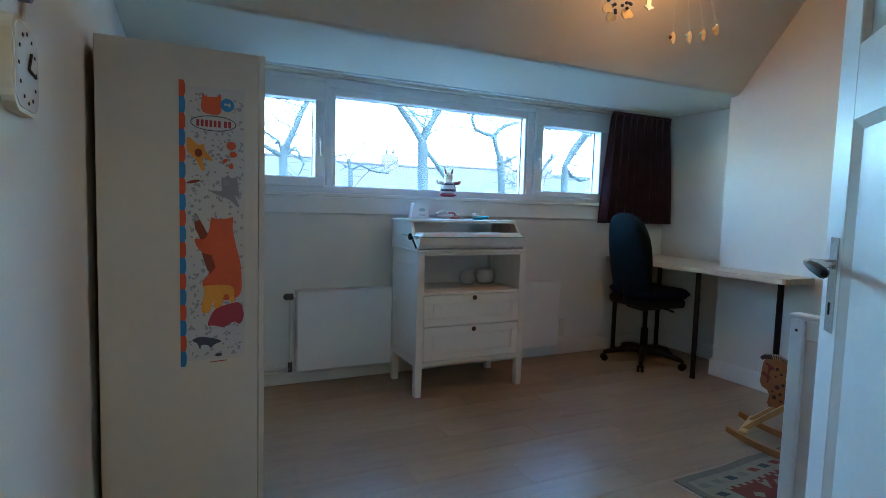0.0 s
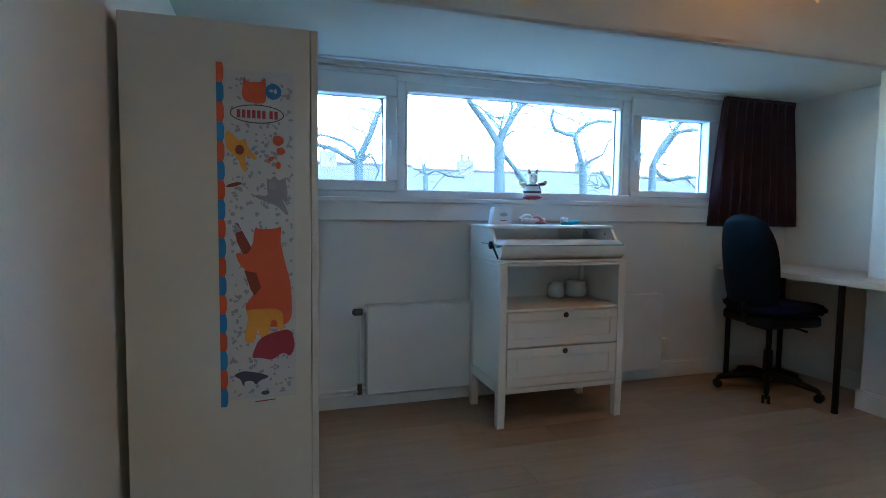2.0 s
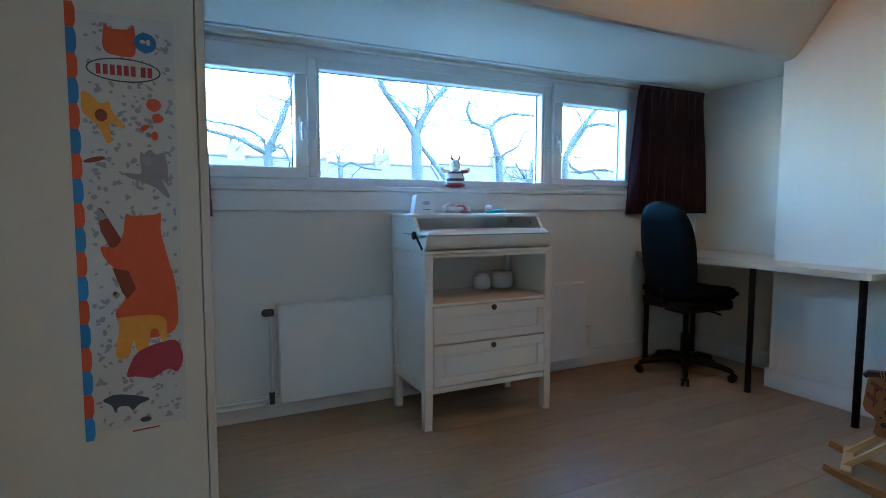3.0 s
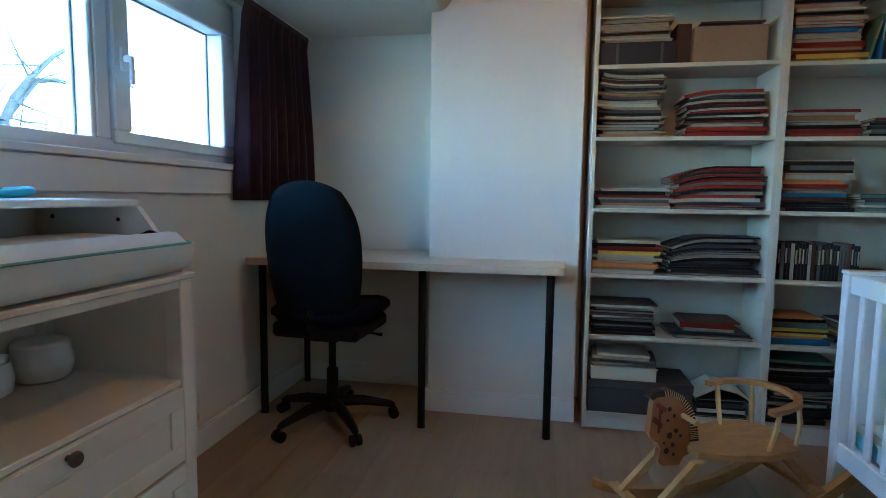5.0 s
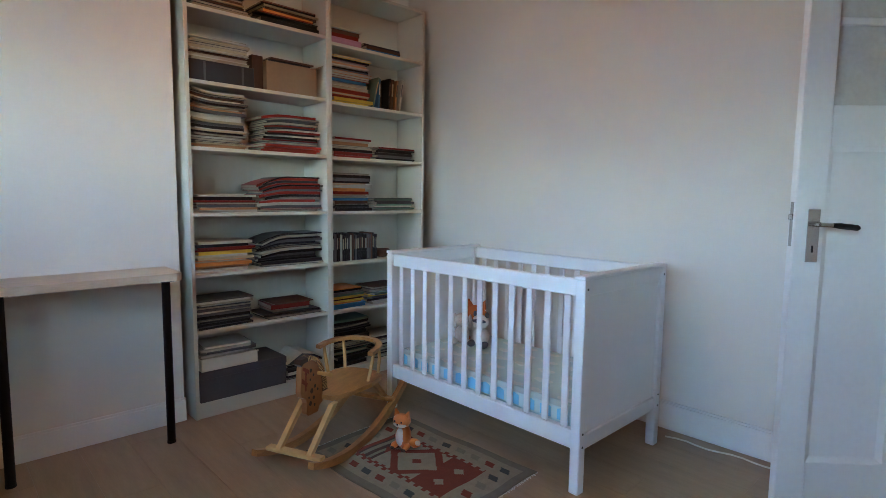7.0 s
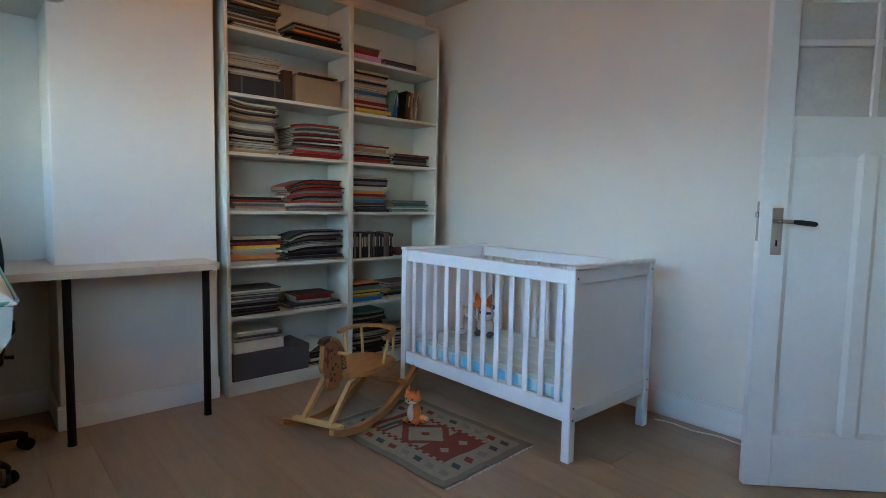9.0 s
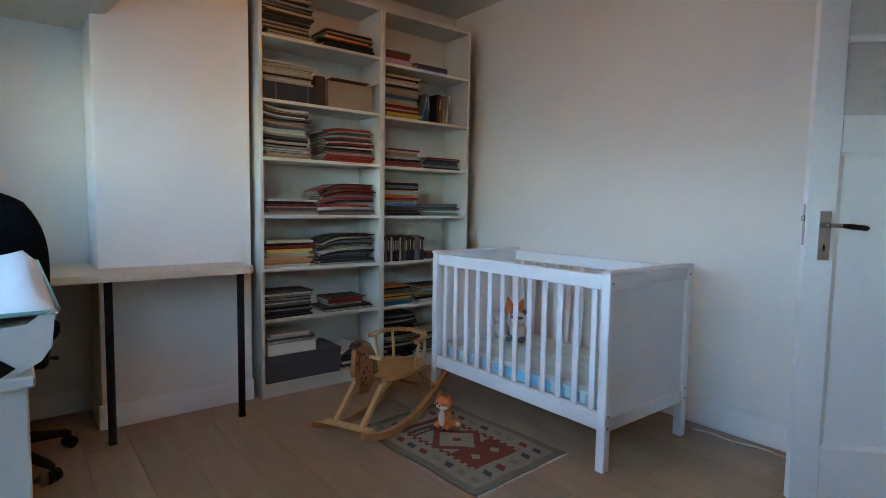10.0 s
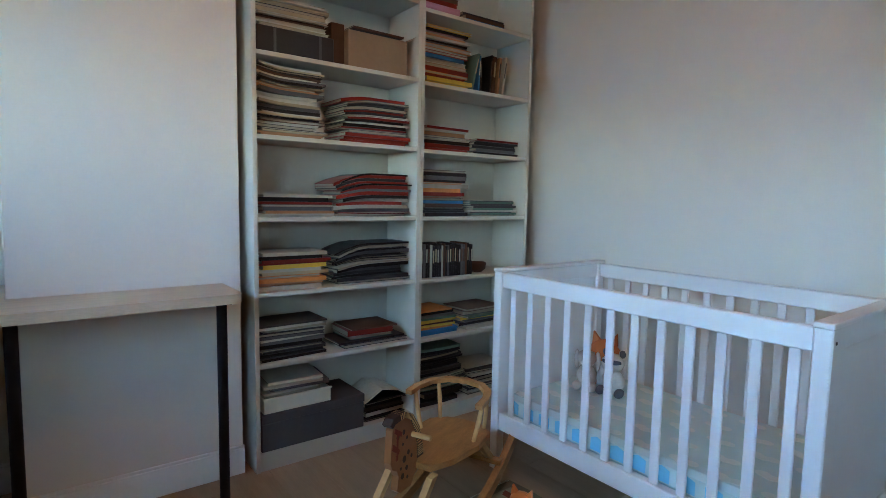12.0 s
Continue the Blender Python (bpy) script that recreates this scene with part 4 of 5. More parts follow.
bookcase(1.053, 1.879, SHELVES_A, "tall off-white bookcase full of stacked magazines and folders")
bookcase(0.290, 1.0525, SHELVES_B, "tall off-white bookcase with piled books and cases")
solid("loose_cable", tube(bmesh.new(), [(3.80, 0.262, 0.02), (3.70, 0.258, 0.5), (3.66, 0.255, 0.95), (3.68, 0.262, 1.25), (3.72, 0.262, 1.45), (3.76, 0.263, 2.0)], 0.004, 6), CREAM, "thin pale cable hanging beside the bookcase", "cable")

PAL = {
    "k": mat("cover_black", (0.008, 0.008, 0.009), 0.4, spec=0.25, rand=0.4), "d": mat("cover_charcoal", (0.024, 0.024, 0.026), 0.5, spec=0.25, rand=0.3),
    "g": mat("cover_grey", (0.085, 0.085, 0.088), 0.5, spec=0.25, rand=0.3), "w": mat("cover_white", (0.46, 0.43, 0.36), 0.5, spec=0.25, rand=0.25),
    "c": mat("cover_cream", (0.38, 0.31, 0.20), 0.6, spec=0.25, rand=0.2), "r": mat("cover_red", (0.20, 0.018, 0.010), 0.45, spec=0.25, rand=0.25),
    "o": mat("cover_orange", (0.55, 0.20, 0.05), 0.5, spec=0.25, rand=0.2), "y": mat("cover_yellow", (0.58, 0.38, 0.05), 0.5, spec=0.25, rand=0.2),
    "b": mat("cover_blue", (0.03, 0.15, 0.34), 0.45, spec=0.25, rand=0.3), "n": mat("cover_brown", (0.085, 0.042, 0.025), 0.6, spec=0.25, rand=0.3),
    "p": mat("cover_pink", (0.50, 0.24, 0.32), 0.5, spec=0.25, rand=0.2), "e": mat("cover_green", (0.10, 0.17, 0.13), 0.5, spec=0.25, rand=0.3),
    "s": mat("cover_skin", (0.36, 0.18, 0.085), 0.5, spec=0.25, rand=0.2)}
WORD = {"k": "black", "d": "charcoal", "g": "grey", "w": "white", "c": "cream", "r": "red", "o": "orange", "y": "yellow", "b": "blue", "n": "brown", "p": "pink", "e": "dark green", "s": "peach"}
KIND = {"magazine": "magazine", "book": "book", "folder": "folder"}


def flat_piece(kind, key, x0, y0, z, w, d, h, turn, bow, grp, droop=0.0):
    """One magazine, book or folder lying flat: cover round a block of pages, bent over the pile beneath."""
    bm = bmesh.new()
    n = 7
    c = min(0.0020, h * 0.24)
    m = Matrix.Translation((x0, y0, z)) @ pose(0, 0, 0, 0, 0, turn)
    spine = rs.random() < 0.74
    lay = [(0, c, 0, 0.0), (c, h - c, 1, 0.0008 if spine else 0.0045), (h - c, h, 0, 0.0)]
    for za, zb, mi, ins in lay:
        rows = []
        for i in range(n + 1):
            u = i / n
            yy = -w / 2 + ins + (w - 2 * ins) * u
            dz = bow * (2 * u - 1) ** 2 if bow > 0 else -bow * max(0, 2 * u - 1.2)
            dz -= droop * max(0.0, (u - 0.60) / 0.40) ** 1.6
            rows.append([bm.verts.new(m @ Vector((xx, yy, zz + dz))) for xx, zz in ((ins, za), (d - ins, za), (d - ins, zb), (ins, zb))])
        for r0, r1 in zip(rows, rows[1:]):
            for k in range(4):
                bm.faces.new((r0[k], r0[(k + 1) % 4], r1[(k + 1) % 4], r1[k])).material_index = 0 if spine and k == 3 else mi
        bm.faces.new(rows[0][::-1]).material_index = mi
        bm.faces.new(rows[-1]).material_index = mi
    solid(kind, bm, [PAL[key], PAPER], "%s %s lying in a pile on the shelf" % (WORD[key], kind), KIND[kind], group=grp)


rs = random.Random(21)


def pile(ya, yb, z, h, keys, kind="magazine", front=0.03, thick=0.012, bow=0.0, mess=1.5, grp="pile of magazines", droop=0.0):
    """A pile between two places along the shelf, up to a height."""
    zz, i = z + 0.0005, 0
    y0, w = (ya + yb) / 2, abs(ya - yb)
    while zz < z + h - 0.003:
        t = min(thick * rs.uniform(0.55, 1.5), z + h - zz)
        t = max(t, 0.004)
        ww = w * rs.uniform(0.90, 1.0)
        fx = BF + front + rs.uniform(0, 0.018) * mess
        flat_piece(kind, keys[i % len(keys)] if i < len(keys) * 3 else rs.choice(keys), fx, y0 + rs.uniform(-0.012, 0.012) * mess, zz, ww, rs.uniform(0.19, 0.215), t, rs.uniform(-2.2, 2.2) * mess, bow, grp, droop * (zz - z) / h)
        zz += t + 0.0004
        i += 1


def standing(y, z, h, t, key, lean, kind="book", front=0.03, d=0.14, grp="row of upright books"):
    bm = bmesh.new()
    m = Matrix.Translation((BF + front, y, z + 0.001 + abs(math.sin(radians(lean))) * t)) @ pose(0, 0, 0, lean, 0, 0)
    box(bm, 0, 0, 0, d, 0.0018, h, b=0.0006, m=m)
    box(bm, 0, t - 0.0018, 0, d, t, h, b=0.0006, m=m)
    box(bm, 0, 0.0018, 0, 0.002, t - 0.0018, h, b=0.0006, m=m)
    box(bm, 0.002, 0.0018, 0.003, d - 0.004, t - 0.0018, h - 0.003, b=0, m=m, mi=1)
    box(bm, -0.0006, t * 0.25, h * 0.45, 0, t * 0.75, h * 0.85, b=0, m=m, mi=2)
    solid(kind, bm, [PAL[key], PAPER, PAL[rs.choice("wgnc")]], "%s upright %s on the shelf" % (WORD[key], "disc case" if kind == "disc_case" else "book"), "disc case" if kind == "disc_case" else "book", group=grp)


A, B = SHELVES_A, SHELVES_B
# first bookcase, from the top
pile(1.85, 1.53, A[6], 0.285, "kckncnwkcdnckg", mess=2.0)
pile(1.49, 1.09, A[6], 0.055, "kkd", "folder", thick=0.03)
pile(1.46, 1.11, A[6] + 0.057, 0.06, "ronck", thick=0.010)
solid("file_box", bx(BF + 0.02, 1.51, A[5] + 0.0005, BB - 0.03, 1.853, A[5] + 0.105, b=0.003), PAL["d"], "dark grey file box lying on the shelf", "box")
for y in (1.775, 1.575):
    solid("file_box_strap", bx(BF + 0.0185, y - 0.006, A[5] + 0.002, BF + 0.0198, y + 0.006, A[5] + 0.100, b=0.0003), PAL["g"], "grey cloth strap of the file box", "strap")
pile(1.85, 1.52, A[5] + 0.106, 0.125, "cwcnwcgc", mess=1.6)
cb = thing("cardboard_box", "open brown cardboard box with papers inside", "box")
cy0, cy1, cz = 1.12, 1.435, A[5] + 0.0005
for q in ((BF + 0.03, cy0, cz, BF + 0.034, cy1, cz + 0.165), (BB - 0.03, cy0, cz, BB - 0.026, cy1, cz + 0.165), (BF + 0.034, cy0, cz, BB - 0.03, cy0 + 0.004, cz + 0.165), (BF + 0.034, cy1 - 0.004, cz, BB - 0.03, cy1, cz + 0.165), (BF + 0.034, cy0 + 0.004, cz, BB - 0.03, cy1 - 0.004, cz + 0.004)):
    part("side", bx(*q, b=0.0008), CARD, cb)
part("flap", prism(bmesh.new(), [(cy0, cz + 0.165), (cy0 + 0.003, cz + 0.163), (cy0 - 0.035, cz + 0.188), (cy0 - 0.037, cz + 0.190)], BF + 0.005, BB - 0.05, "x"), CARD, cb)
pile(1.42, 1.14, A[5] + 0.006, 0.185, "ngncd", thick=0.03, front=0.045)
solid("file_box", bx(BF + 0.06, 1.44, A[5] + 0.0005, BB - 0.03, 1.505, A[5] + 0.19, b=0.002), PAL["n"], "dark brown upright file box", "box")
pile(1.85, 1.55, A[4], 0.295, "ssckgwnkcwkgcwwg", mess=2.0, droop=-0.02)
pile(1.47, 1.09, A[4], 0.045, "rr", "folder", thick=0.02)
pile(1.45, 1.10, A[4] + 0.046, 0.175, "ggrkwkrwdrk", bow=0.001, droop=0.025)
pile(1.85, 1.50, A[3], 0.095, "wsgnrk", thick=0.013)
pile(1.49, 1.09, A[3], 0.205, "krgwrwkrgrkrdr", bow=0.0, droop=0.05)
pile(1.85, 1.53, A[2], 0.165, "wsoocwyrrk", "folder", thick=0.014)
pile(1.50, 1.09, A[2], 0.19, "kdkdgkwdkdg", mess=2.3, bow=0.001, droop=0.05)
pile(1.85, 1.53, A[1], 0.155, "kkdgkgwgkwwg", mess=1.6)
pile(1.48, 1.10, A[1], 0.03, "kd", "folder", thick=0.014)
pile(1.42, 1.16, A[1] + 0.031, 0.055, "ernrr", "book", thick=0.018)
gb = thing("storage_box", "dark grey cardboard storage box on the bottom shelf", "box")
part("body", bx(BF + 0.004, 1.36, A[0] + 0.0005, BB - 0.01, 1.853, A[0] + 0.125, b=0.003), DGREY, gb)
part("lid", bx(BF + 0.001, 1.357, A[0] + 0.125, BB - 0.008, 1.856, A[0] + 0.165, b=0.003), DGREY, gb)
tr = thing("letter_tray", "cream plastic tray holding papers", "tray")
tz = A[0] + 0.166
bm = bmesh.new()
for q in ((BF + 0.012, 1.53, tz, BB - 0.05, 1.84, tz + 0.004), (BF + 0.012, 1.53, tz + 0.004, BF + 0.016, 1.84, tz + 0.065), (BF + 0.016, 1.53, tz + 0.004, BB - 0.05, 1.534, tz + 0.065), (BF + 0.016, 1.836, tz + 0.004, BB - 0.05, 1.84, tz + 0.065), (BF + 0.006, 1.525, tz + 0.061, BF + 0.012, 1.845, tz + 0.069)):
    box(bm, *q, b=0.0015)
part("tray_body", bm, CREAM, tr)
pile(1.825, 1.55, tz + 0.005, 0.115, "wkwwgw", front=0.02, mess=2.2, thick=0.016)
pile(1.33, 1.09, A[0], 0.095, "kkwkd", thick=0.016, mess=1.6)
bm = bmesh.new()
pr = [(1.34, A[0] + 0.10), (1.24, A[0] + 0.155), (1.15, A[0] + 0.135), (1.09, A[0] + 0.10)]
prism(bm, pr + [(y, z - 0.004) for y, z in reversed(pr)], BF + 0.03, BB - 0.04, "x")
solid("paper_sheaf", bm, PAL["w"], "white sheaf of papers curling over the pile", "papers")
# second bookcase, from the top
pile(1.02, 0.79, B[6], 0.11, "pprnwb", "book", thick=0.022)
pile(0.77, 0.47, B[6], 0.055, "bndn", "book", thick=0.018, mess=1.8)
pile(1.02, 0.72, B[5], 0.29, "yyrorswbrwogkwspk", "book", thick=0.017, mess=1.5)
for y, h, t, k, ln in ((0.70, 0.20, 0.012, "e", 14), (0.655, 0.19, 0.010, "b", 3), (0.640, 0.17, 0.010, "k", 0), (0.575, 0.205, 0.012, "k", 5), (0.545, 0.20, 0.022, "n", 4), (0.515, 0.20, 0.016, "s", 6), (0.480, 0.21, 0.014, "w", 8)):
    standing(y, B[5], h, t, k, ln)
pile(1.02, 0.71, B[4], 0.125, "rrkwgsw", thick=0.014)
pile(0.68, 0.34, B[4], 0.085, "kgdkdrr", thick=0.011)
pile(1.02, 0.72, B[3], 0.045, "kdk", "folder", thick=0.016)
pile(1.02, 0.73, B[3] + 0.046, 0.195, "nbgorowokgk", thick=0.014)
pile(0.69, 0.34, B[3], 0.085, "gegwegge", thick=0.009)
yy = 1.015
for k in range(24):
    t = rs.uniform(0.011, 0.016)
    standing(yy - t, B[2], rs.choice((0.165, 0.17, 0.175)), t, rs.choice("kkkdkgnwk"), 0, "disc_case", front=0.035, grp="row of disc cases")
    yy -= t + 0.0008
t = thing("reddish_bowl", "small reddish brown bowl on the shelf", "bowl", pose(3.70, 0.58, B[2] + 0.001))
smooth(part("body", lathe(bmesh.new(), [(0.03, 0), (0.05, 0.02), (0.055, 0.05), (0.05, 0.055), (0.045, 0.05), (0.02, 0.012)], 18), PAL["n"], t), 50)
pile(1.02, 0.74, B[1], 0.032, "bb", "book", thick=0.02)
pile(1.02, 0.77, B[1] + 0.033, 0.10, "oynyegk", thick=0.014, mess=1.6)
pile(0.72, 0.42, B[1], 0.115, "wkgyegnw", thick=0.016, mess=2.0)
pile(1.02, 0.72, B[0], 0.305, "kdkkekdkwkdkk", thick=0.016, mess=2.4, bow=0.004)
pile(0.68, 0.40, B[0], 0.15, "kwdkwk", thick=0.014, mess=2.0)

# ---- cot ----
cot = thing("cot", "white wooden baby cot with slatted sides and panelled ends", "cot")
KX0, KX1, KY0, KY1, KH = 1.826, 3.082, 0.300, 1.012, 0.886
PS = 0.045
for x in (KX0, KX1 - PS):
    for y in (KY0, KY1 - PS):
        pst = part("post", bx(x, y, 0, x + PS, y + PS, KH - 0.003, b=0.004), COTM, cot)
        yo = y + PS / 2
        xo = x if x < 2 else x + PS
        for z in (0.845, 0.255, 0.20):
            part("bolt", lathe(bmesh.new(), [(0.005, 0), (0.005, 0.0015)], 8, m=pose(xo, yo, z, 0, -90 if x < 2 else 90, 0)), DGREY, pst, "dark bolt head")
for x in (KX0, KX1 - PS):
    xc = x + PS / 2
    part("end_panel", bx(xc - 0.006, KY0 + PS, 0.24, xc + 0.006, KY1 - PS, 0.825, b=0.001), COTM, cot)
    part("end_rail", bx(x + 0.006, KY0 + PS, 0.815, x + PS - 0.006, KY1 - PS, KH - 0.003, b=0.004), COTM, cot)
    part("end_rail", bx(x + 0.006, KY0 + PS, 0.180, x + PS - 0.006, KY1 - PS, 0.245, b=0.004), COTM, cot)
    part("end_cap", bx(x - 0.003, KY0 - 0.003, KH - 0.003, x + PS + 0.003, KY1 + 0.003, KH + 0.012, b=0.004), COTM, cot)
for y in (KY0 + 0.008, KY1 - 0.008 - 0.028):
    part("side_rail", bx(KX0 + PS, y, 0.815, KX1 - PS, y + 0.028, KH - 0.004, b=0.004), COTM, cot)
    part("side_rail", bx(KX0 + PS, y, 0.185, KX1 - PS, y + 0.028, 0.262, b=0.004), COTM, cot)
    for k in range(12):
        x = 1.9155 + 0.0965 * k
        part("slat", bx(x - 0.0155, y + 0.008, 0.262, x + 0.0155, y + 0.020, 0.815, b=0.003), COTM, cot)
part("base_board", bx(KX0 + PS, KY0 + 0.05, 0.235, KX1 - PS, KY1 - 0.05, 0.250, b=0.002), COTM, cot)
SHEET = mat("cot_sheet", (0.55, 0.68, 0.66), 0.85, vary=0.05, scale=5, grain=300, bump=0.3)
CLOUD = mat("sheet_cloud", (0.68, 0.74, 0.69), 0.85, vary=0.04)
SKYB = mat("sheet_side_blue", (0.22, 0.60, 0.78), 0.8, vary=0.08)
mt = thing("cot_mattress", "cot mattress with pale mint sheet printed with clouds", "mattress")
MX0, MX1, MY0, MY1, MZ0, MZ1 = KX0 + 0.055, KX1 - 0.055, KY0 + 0.045, KY1 - 0.045, 0.2505, 0.345
part("core", bx(MX0, MY0, MZ0, MX1, MY1, MZ1, b=0.018), SHEET, mt)
rg = random.Random(8)
bm = bmesh.new()
for r in range(5):
    for c in range(8):
        x, y = MX0 + 0.07 + c * 0.145 + (0.07 if r % 2 else 0), MY0 + 0.07 + r * 0.125
        if x < MX1 - 0.05:
            for dx in (-0.026, 0.0, 0.026):
                prism(bm, [(x + dx + 0.024 * math.cos(a), y + 0.020 * math.sin(a) + (0.010 if dx == 0 else 0)) for a in [k * math.pi / 5 for k in range(10)]], MZ1 - 0.001, MZ1 + 0.0008 + 0.0003 * (dx == 0) + 0.0002 * (dx > 0), "z")
tagged(part("cloud_print", bm, CLOUD, mt, "cream cloud print"), kind="stuff")
for k in range(13):
    bm = bmesh.new()
    x = MX0 + 0.03 + k * (MX1 - MX0 - 0.06) / 12.5
    prism(bm, [(x, MZ0 + 0.02), (x + 0.055, MZ0 + 0.02), (x + 0.055, MZ1 - 0.03), (x + 0.028, MZ1 - 0.02), (x, MZ1 - 0.03)], MY1 - 0.001, MY1 + 0.0012, "y")
    part("side_print", bm, SKYB, mt, "bright blue print along the side")


def plush(name, label, x, y, z, turn, mats, build, size=1.0):
    bm = bmesh.new()
    build(bm)
    return smooth(solid(name, bm, mats, label, "soft toy", pose(x, y, z, 0, 0, turn) @ Matrix.Scale(size, 4)), 70)


ORG = mat("fox_orange", (0.55, 0.15, 0.03), 0.7, vary=0.1, bump=0.3)
FWH = mat("plush_white", (0.66, 0.63, 0.58), 0.85, vary=0.1, scale=20, bump=0.5)
FGR = mat("plush_grey", (0.52, 0.46, 0.40), 0.85, vary=0.15, scale=20, bump=0.5)
FSL = mat("plush_slate", (0.12, 0.15, 0.19), 0.85, vary=0.15, scale=20, bump=0.5)


def fox_pl(bm):
    blob(bm, (0, 0, 0.07), (0.06, 0.05, 0.075), 12, 0.15, 1, mi=1)
    blob(bm, (0, 0.005, 0.19), (0.075, 0.055, 0.06), 12, 0.12, 2, mi=0)
    for s in (-1, 1):
        prism(bm, [(s * 0.02, 0.235), (s * 0.065, 0.22), (s * 0.06, 0.285)], -0.012, 0.012, "y", mi=0)
        blob(bm, (s * 0.05, 0.045, 0.03), (0.028, 0.045, 0.026), 8, mi=0)


def bunny_pl(bm):
    blob(bm, (0, 0, 0.065), (0.055, 0.05, 0.068), 12, 0.15, 3, mi=0)
    blob(bm, (0, 0.01, 0.165), (0.05, 0.045, 0.045), 12, 0.15, 4, mi=0)
    blob(bm, (0, 0.05, 0.15), (0.025, 0.02, 0.02), 8, mi=1)
    for s in (-1, 1):
        blob(bm, (s * 0.055, 0.0, 0.15), (0.016, 0.014, 0.055), 8, mi=0)
        blob(bm, (s * 0.04, 0.05, 0.022), (0.025, 0.045, 0.022), 8, mi=1)


def raccoon_pl(bm):
    blob(bm, (0, 0, 0.07), (0.062, 0.055, 0.072), 12, 0.15, 5, mi=0)
    blob(bm, (0, 0.01, 0.175), (0.062, 0.05, 0.05), 12, 0.15, 6, mi=0)
    blob(bm, (0, 0.035, 0.185), (0.055, 0.03, 0.018), 8, mi=1)
    for s in (-1, 1):
        blob(bm, (s * 0.045, 0, 0.225), (0.018, 0.014, 0.022), 8, mi=1)
        blob(bm, (s * 0.05, 0.045, 0.025), (0.025, 0.045, 0.024), 8, mi=1)


plush("plush_fox", "orange and white plush fox sitting in the cot", 2.845, 0.53, MZ1 + 0.001, 20, [ORG, FWH], fox_pl, 0.88)
plush("plush_bunny", "grey plush bunny sitting in the cot", 2.875, 0.615, MZ1 + 0.001, 25, [FGR, FWH], bunny_pl, 0.85)
plush("plush_raccoon", "white and slate plush raccoon sitting in the cot", 2.755, 0.585, MZ1 + 0.001, 15, [FWH, FSL], raccoon_pl, 0.82)

# ---- rug ----
RUG = [mat("rug_" + n, c, 0.95, vary=0.12, scale=30, grain=260, bump=0.7) for n, c in (("sand", (0.25, 0.220, 0.150)), ("border", (0.165, 0.145, 0.108)), ("rust", (0.155, 0.030, 0.013)), ("slate", (0.040, 0.055, 0.052)), ("olive", (0.18, 0.17, 0.12)), ("brown", (0.06, 0.035, 0.026)))]


NU, NV, CU = 74, 52, 0.00595


def rug_colour(i, j):
    """Kilim pattern: i along, j across, in weave steps from the middle."""
    u, v = i / NU, j / NV
    au, av = abs(u), abs(v)
    if au > 0.90 or av > 0.86:
        return 1
    tooth = 0.05 if int((u + 2) / 0.055) % 2 else 0.0
    edge = 0.52 - tooth
    if au < 0.64 and av < edge:
        if au > 0.585 or av > edge - 0.075:
            return 2
        web = au / 0.34 + av / 0.47
        if au / 0.06 + av / 0.09 < 1:
            return 2
        if web < 0.80:
            return 0
        if web < 1.12:
            return 2
        if u < -0.22:
            return 0 if abs(u + 0.45) / 0.07 + abs(av - 0.20) / 0.09 < 1 else 2
        if u > 0.36:
            return 2 if (au - 0.36) / 0.22 + av / 0.40 < 0.45 else (5 if int((u + 3) / 0.05) % 2 else 4)
        return 0
    for k, (mu, mv) in enumerate(MOTIFS):
        du, dv = u - mu, v - mv
        if abs(du + dv * 0.35) < 0.055 and abs(dv) < 0.062:
            return (3, 2, 4, 4, 3, 4, 2)[k % 7]
    return 0


MOTIFS = [(-0.78 + 0.2 * k, s) for s in (-0.69, 0.69) for k in range(9)] + [(s, -0.42 + 0.28 * k) for s in (-0.77, 0.77) for k in range(4)]
rug = thing("kilim_rug", "small flat-woven kilim rug in sand, rust and slate", "rug", pose(2.475, 1.308, 0.0015, 0, 0, 3.3))
bm = bmesh.new()
g = {}
for i in range(-NU, NU + 1):
    for j in range(-NV, NV + 1):
        x, y = i * CU + 0.003 * math.sin(j * 0.15), j * CU * 0.985 + 0.004 * math.sin(i * 0.085)
        zz = 0.006 + 0.0015 * noise.noise(Vector((x * 9, y * 9, 0)))
        if i < -NU + 10 and j > 4:
            zz += 0.006 * abs(math.sin(j * 0.2)) * (-NU + 10 - i) / 10
        g[i, j] = bm.verts.new((x, y, zz))
for i in range(-NU, NU):
    for j in range(-NV, NV):
        bm.faces.new((g[i, j], g[i + 1, j], g[i + 1, j + 1], g[i, j + 1])).material_index = rug_colour(i + 0.5, j + 0.5)
rim = [f for f in bm.edges if len(f.link_faces) == 1]
ex = bmesh.ops.extrude_edge_only(bm, edges=rim)
for v in ex["geom"]:
    if isinstance(v, bmesh.types.BMVert):
        v.co.z = 0.0
part("weave", bm, RUG, rug)
bm = bmesh.new()
rg = random.Random(4)
for s in (-1, 1):
    for k in range(90):
        y = -NV * CU * 0.97 + k * 2 * NV * CU * 0.97 / 89
        x = s * NU * CU
        tube(bm, [(x, y, 0.004), (x + s * rg.uniform(0.006, 0.014), y + rg.uniform(-0.004, 0.004), 0.002)], 0.0011, 4)
tagged(part("fringe", bm, FWH, rug, "short pale fringe"), kind="stuff")

# ---- fox figure on the rug ----


